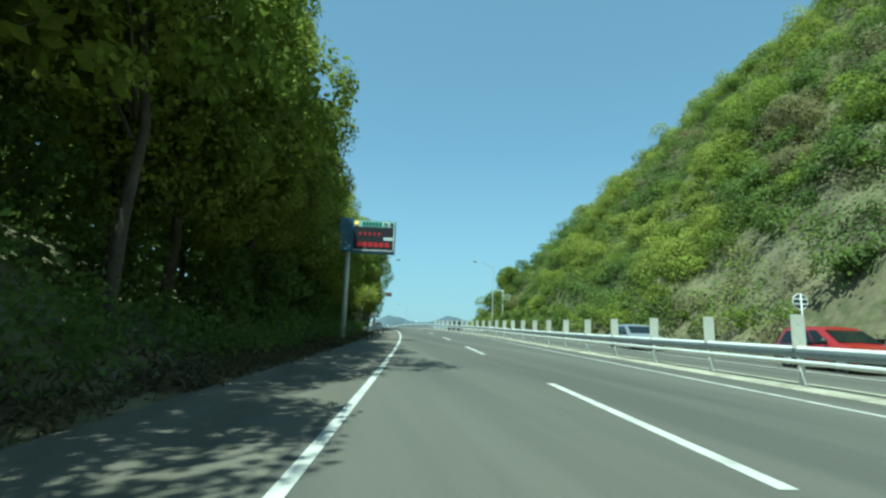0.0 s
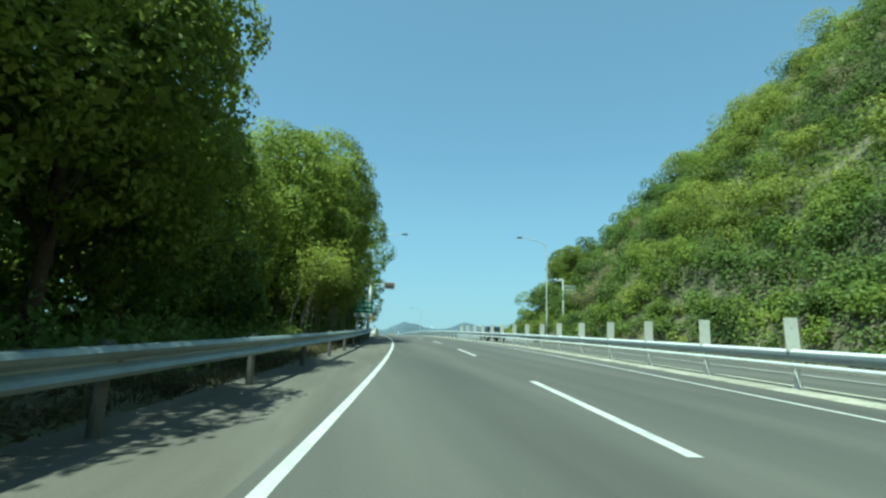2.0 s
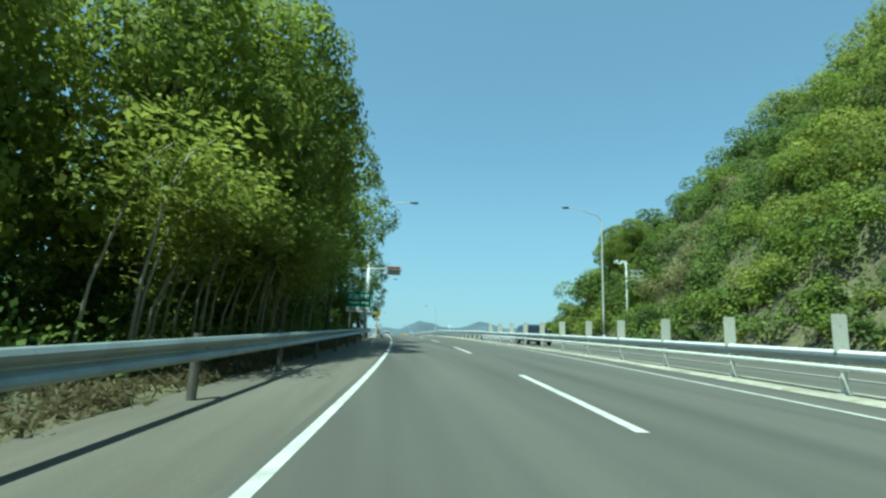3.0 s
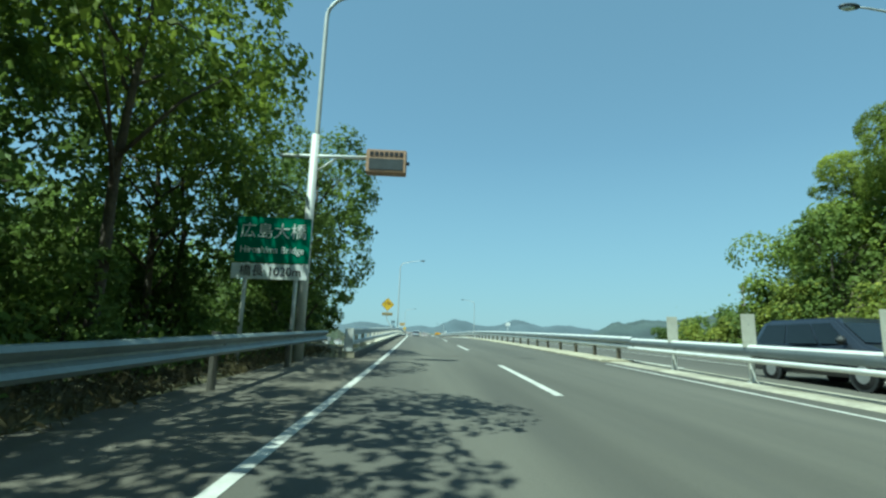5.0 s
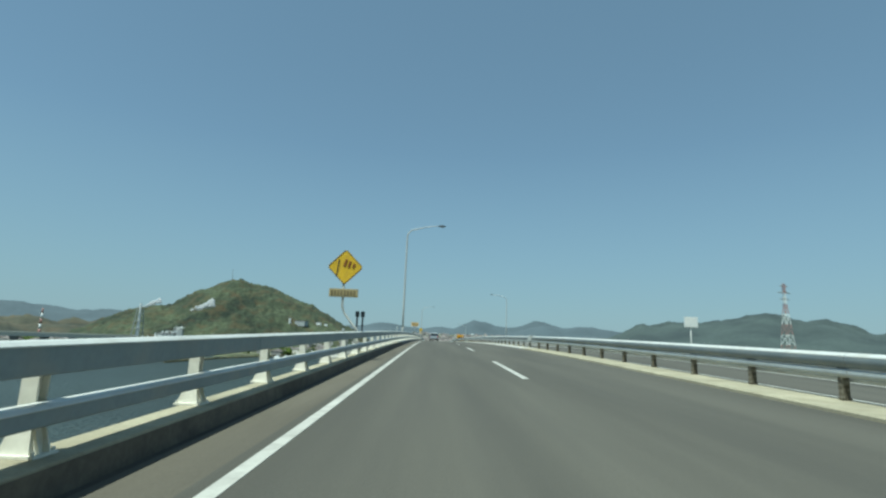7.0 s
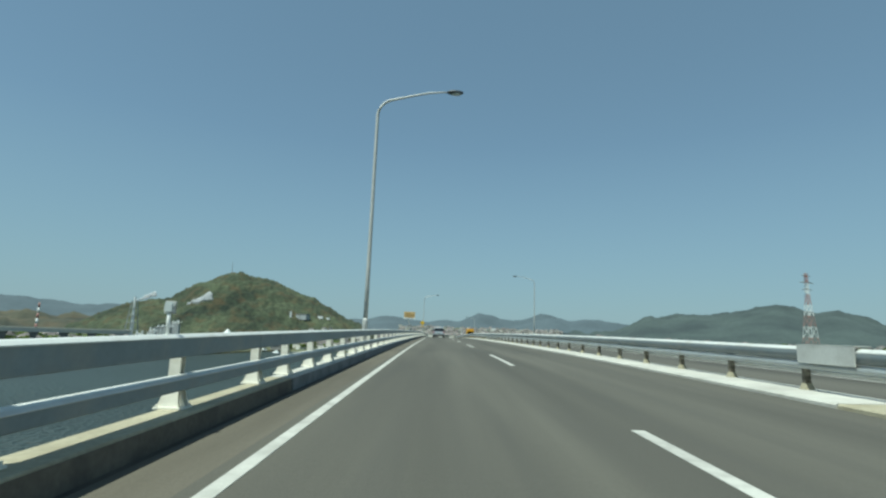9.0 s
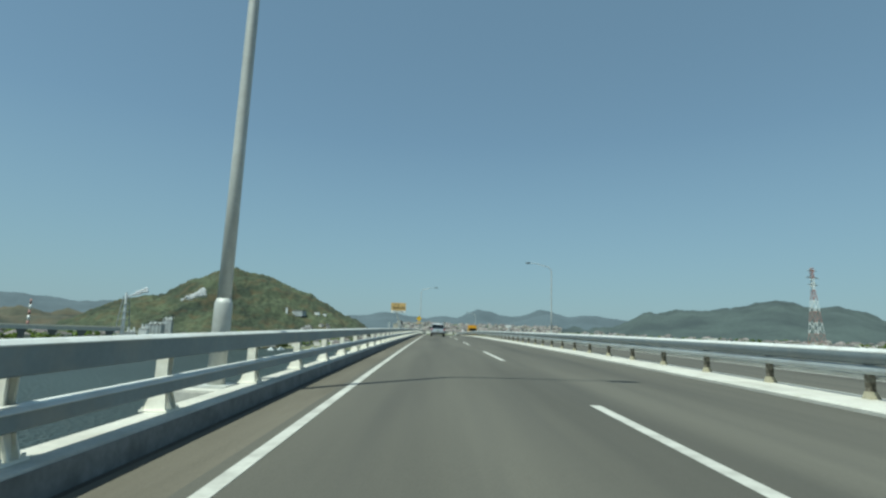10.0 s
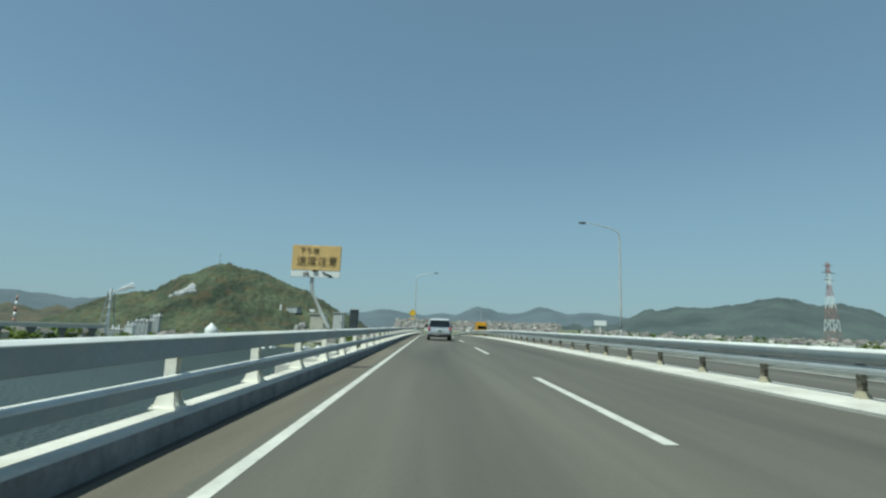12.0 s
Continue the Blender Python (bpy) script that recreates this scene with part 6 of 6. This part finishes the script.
def jetty():
    root = tagged(new("viaduct"), "pale concrete road viaduct on dark piers over the water", "viaduct", kind="structure")
    verts, faces = [], []
    n = 24
    for i in range(n + 1):
        az = -62 + 30.8 * i / n
        d = 700 - 40 * ease(-62, -31, az)
        for dd, z in ((0, 15.4), (0, 18.9), (-0.5, 18.9), (-0.5, 20.2), (0, 20.2), (0.3, 19.2), (9, 19.2), (9, 15.4)):
            x, y = polar(az, d + dd)
            verts.append((x, y, SEA + z))
    for i in range(n):
        for j in range(8):
            a, b = i * 8 + j, i * 8 + (j + 1) % 8
            faces.append((a, b, b + 8, a + 8))
    faces += [tuple(range(8)), tuple(range(n * 8, n * 8 + 8))]
    from_lists("deck", verts, faces, M_CURB, root)
    for i in range(-10, 3):
        az = -36.3 + 2.15 * i
        x, y = polar(az, 704 - 40 * ease(-62, -31, az))
        bm = bmesh.new()
        box(bm, (-2.6, -3.0, -3), (2.6, 3.0, 11.5), 0.4)
        lo = [bm.verts.new((sx * w, sy * 3.2, z)) for z, w in ((11.3, 2.8), (15.38, 4.6)) for sx, sy in ((-1, -1), (1, -1), (1, 1), (-1, 1))]
        for f in ((3, 2, 1, 0), (4, 5, 6, 7), (0, 1, 5, 4), (1, 2, 6, 5), (2, 3, 7, 6), (3, 0, 4, 7)):
            bm.faces.new([lo[k] for k in f])
        part("pier", bm, M_PIER, root).matrix_basis = pose(x, y, SEA, 0, 0, -az)


def breakwater():
    rng = random.Random(17)
    bm = bmesh.new()
    for i in range(130):
        u = i / 130
        x, y = polar(-29 + 17 * u, 470 + 270 * u)
        box(bm, (-2.5, -2.2, -1.5), (2.5, 2.2, rng.uniform(0.6, 1.6)), 0.3, pose(x + rng.uniform(-1.5, 1.5), y + rng.uniform(-1.5, 1.5), SEA, 0, 0, rng.uniform(0, 180)))
    tagged(part("breakwater", bm, M_ROCK), "low dark stone breakwater in the water", "breakwater", kind="stuff")
    for k in range(9):
        x, y = polar(-18.5 + 1.1 * k, 600 + rng.uniform(0, 90))
        root = empty("boat", pose(x, y, SEA, 0, 0, rng.uniform(0, 180)), "small white moored fishing boat", "boat", "moored boats")
        bm = bmesh.new()
        tube(bm, [(-5, 0, 0.5), (-3.6, 0, 0.45), (2.5, 0, 0.45), (5.4, 0, 0.9)], [0.9, 1.3, 1.4, 0.1], 10)
        part("hull", bm, M_WHITE, root, smooth=True)
        slab("wheelhouse", -2.6, 0.2, 1.4, 3.4, -0.9, 0.9, M_WHITE, root, bevel=0.15)


def mast():
    x, y = polar(-22.3, 960)
    root = empty("antenna_mast", pose(x, y, SEA + hill_height(-22.3, 960)), "thin antenna mast on the hilltop", "mast")
    bm = bmesh.new()
    tube(bm, [(0, 0, -18), (0, 0, 20)], [0.6, 0.3], 6)
    part("mast", bm, M_ORANGE, root)
    slab("hut", 14, 20, -4, 3, -3, 3, M_DARK, root, bevel=0.3)


lattice_tower()
chimney(-37.95, 1120, 55, 2.2, True, "slim red and white striped chimney at the harbour")
framework(-31.0, 700, 53, 6.0, "grey steel framework tower at the harbour")
steam(-31.0, 700, 26, 24, 3.2, 2)
steam(-26.3, 740, 27, 30, 5.2, 3)
works()
jetty()
breakwater()
mast()
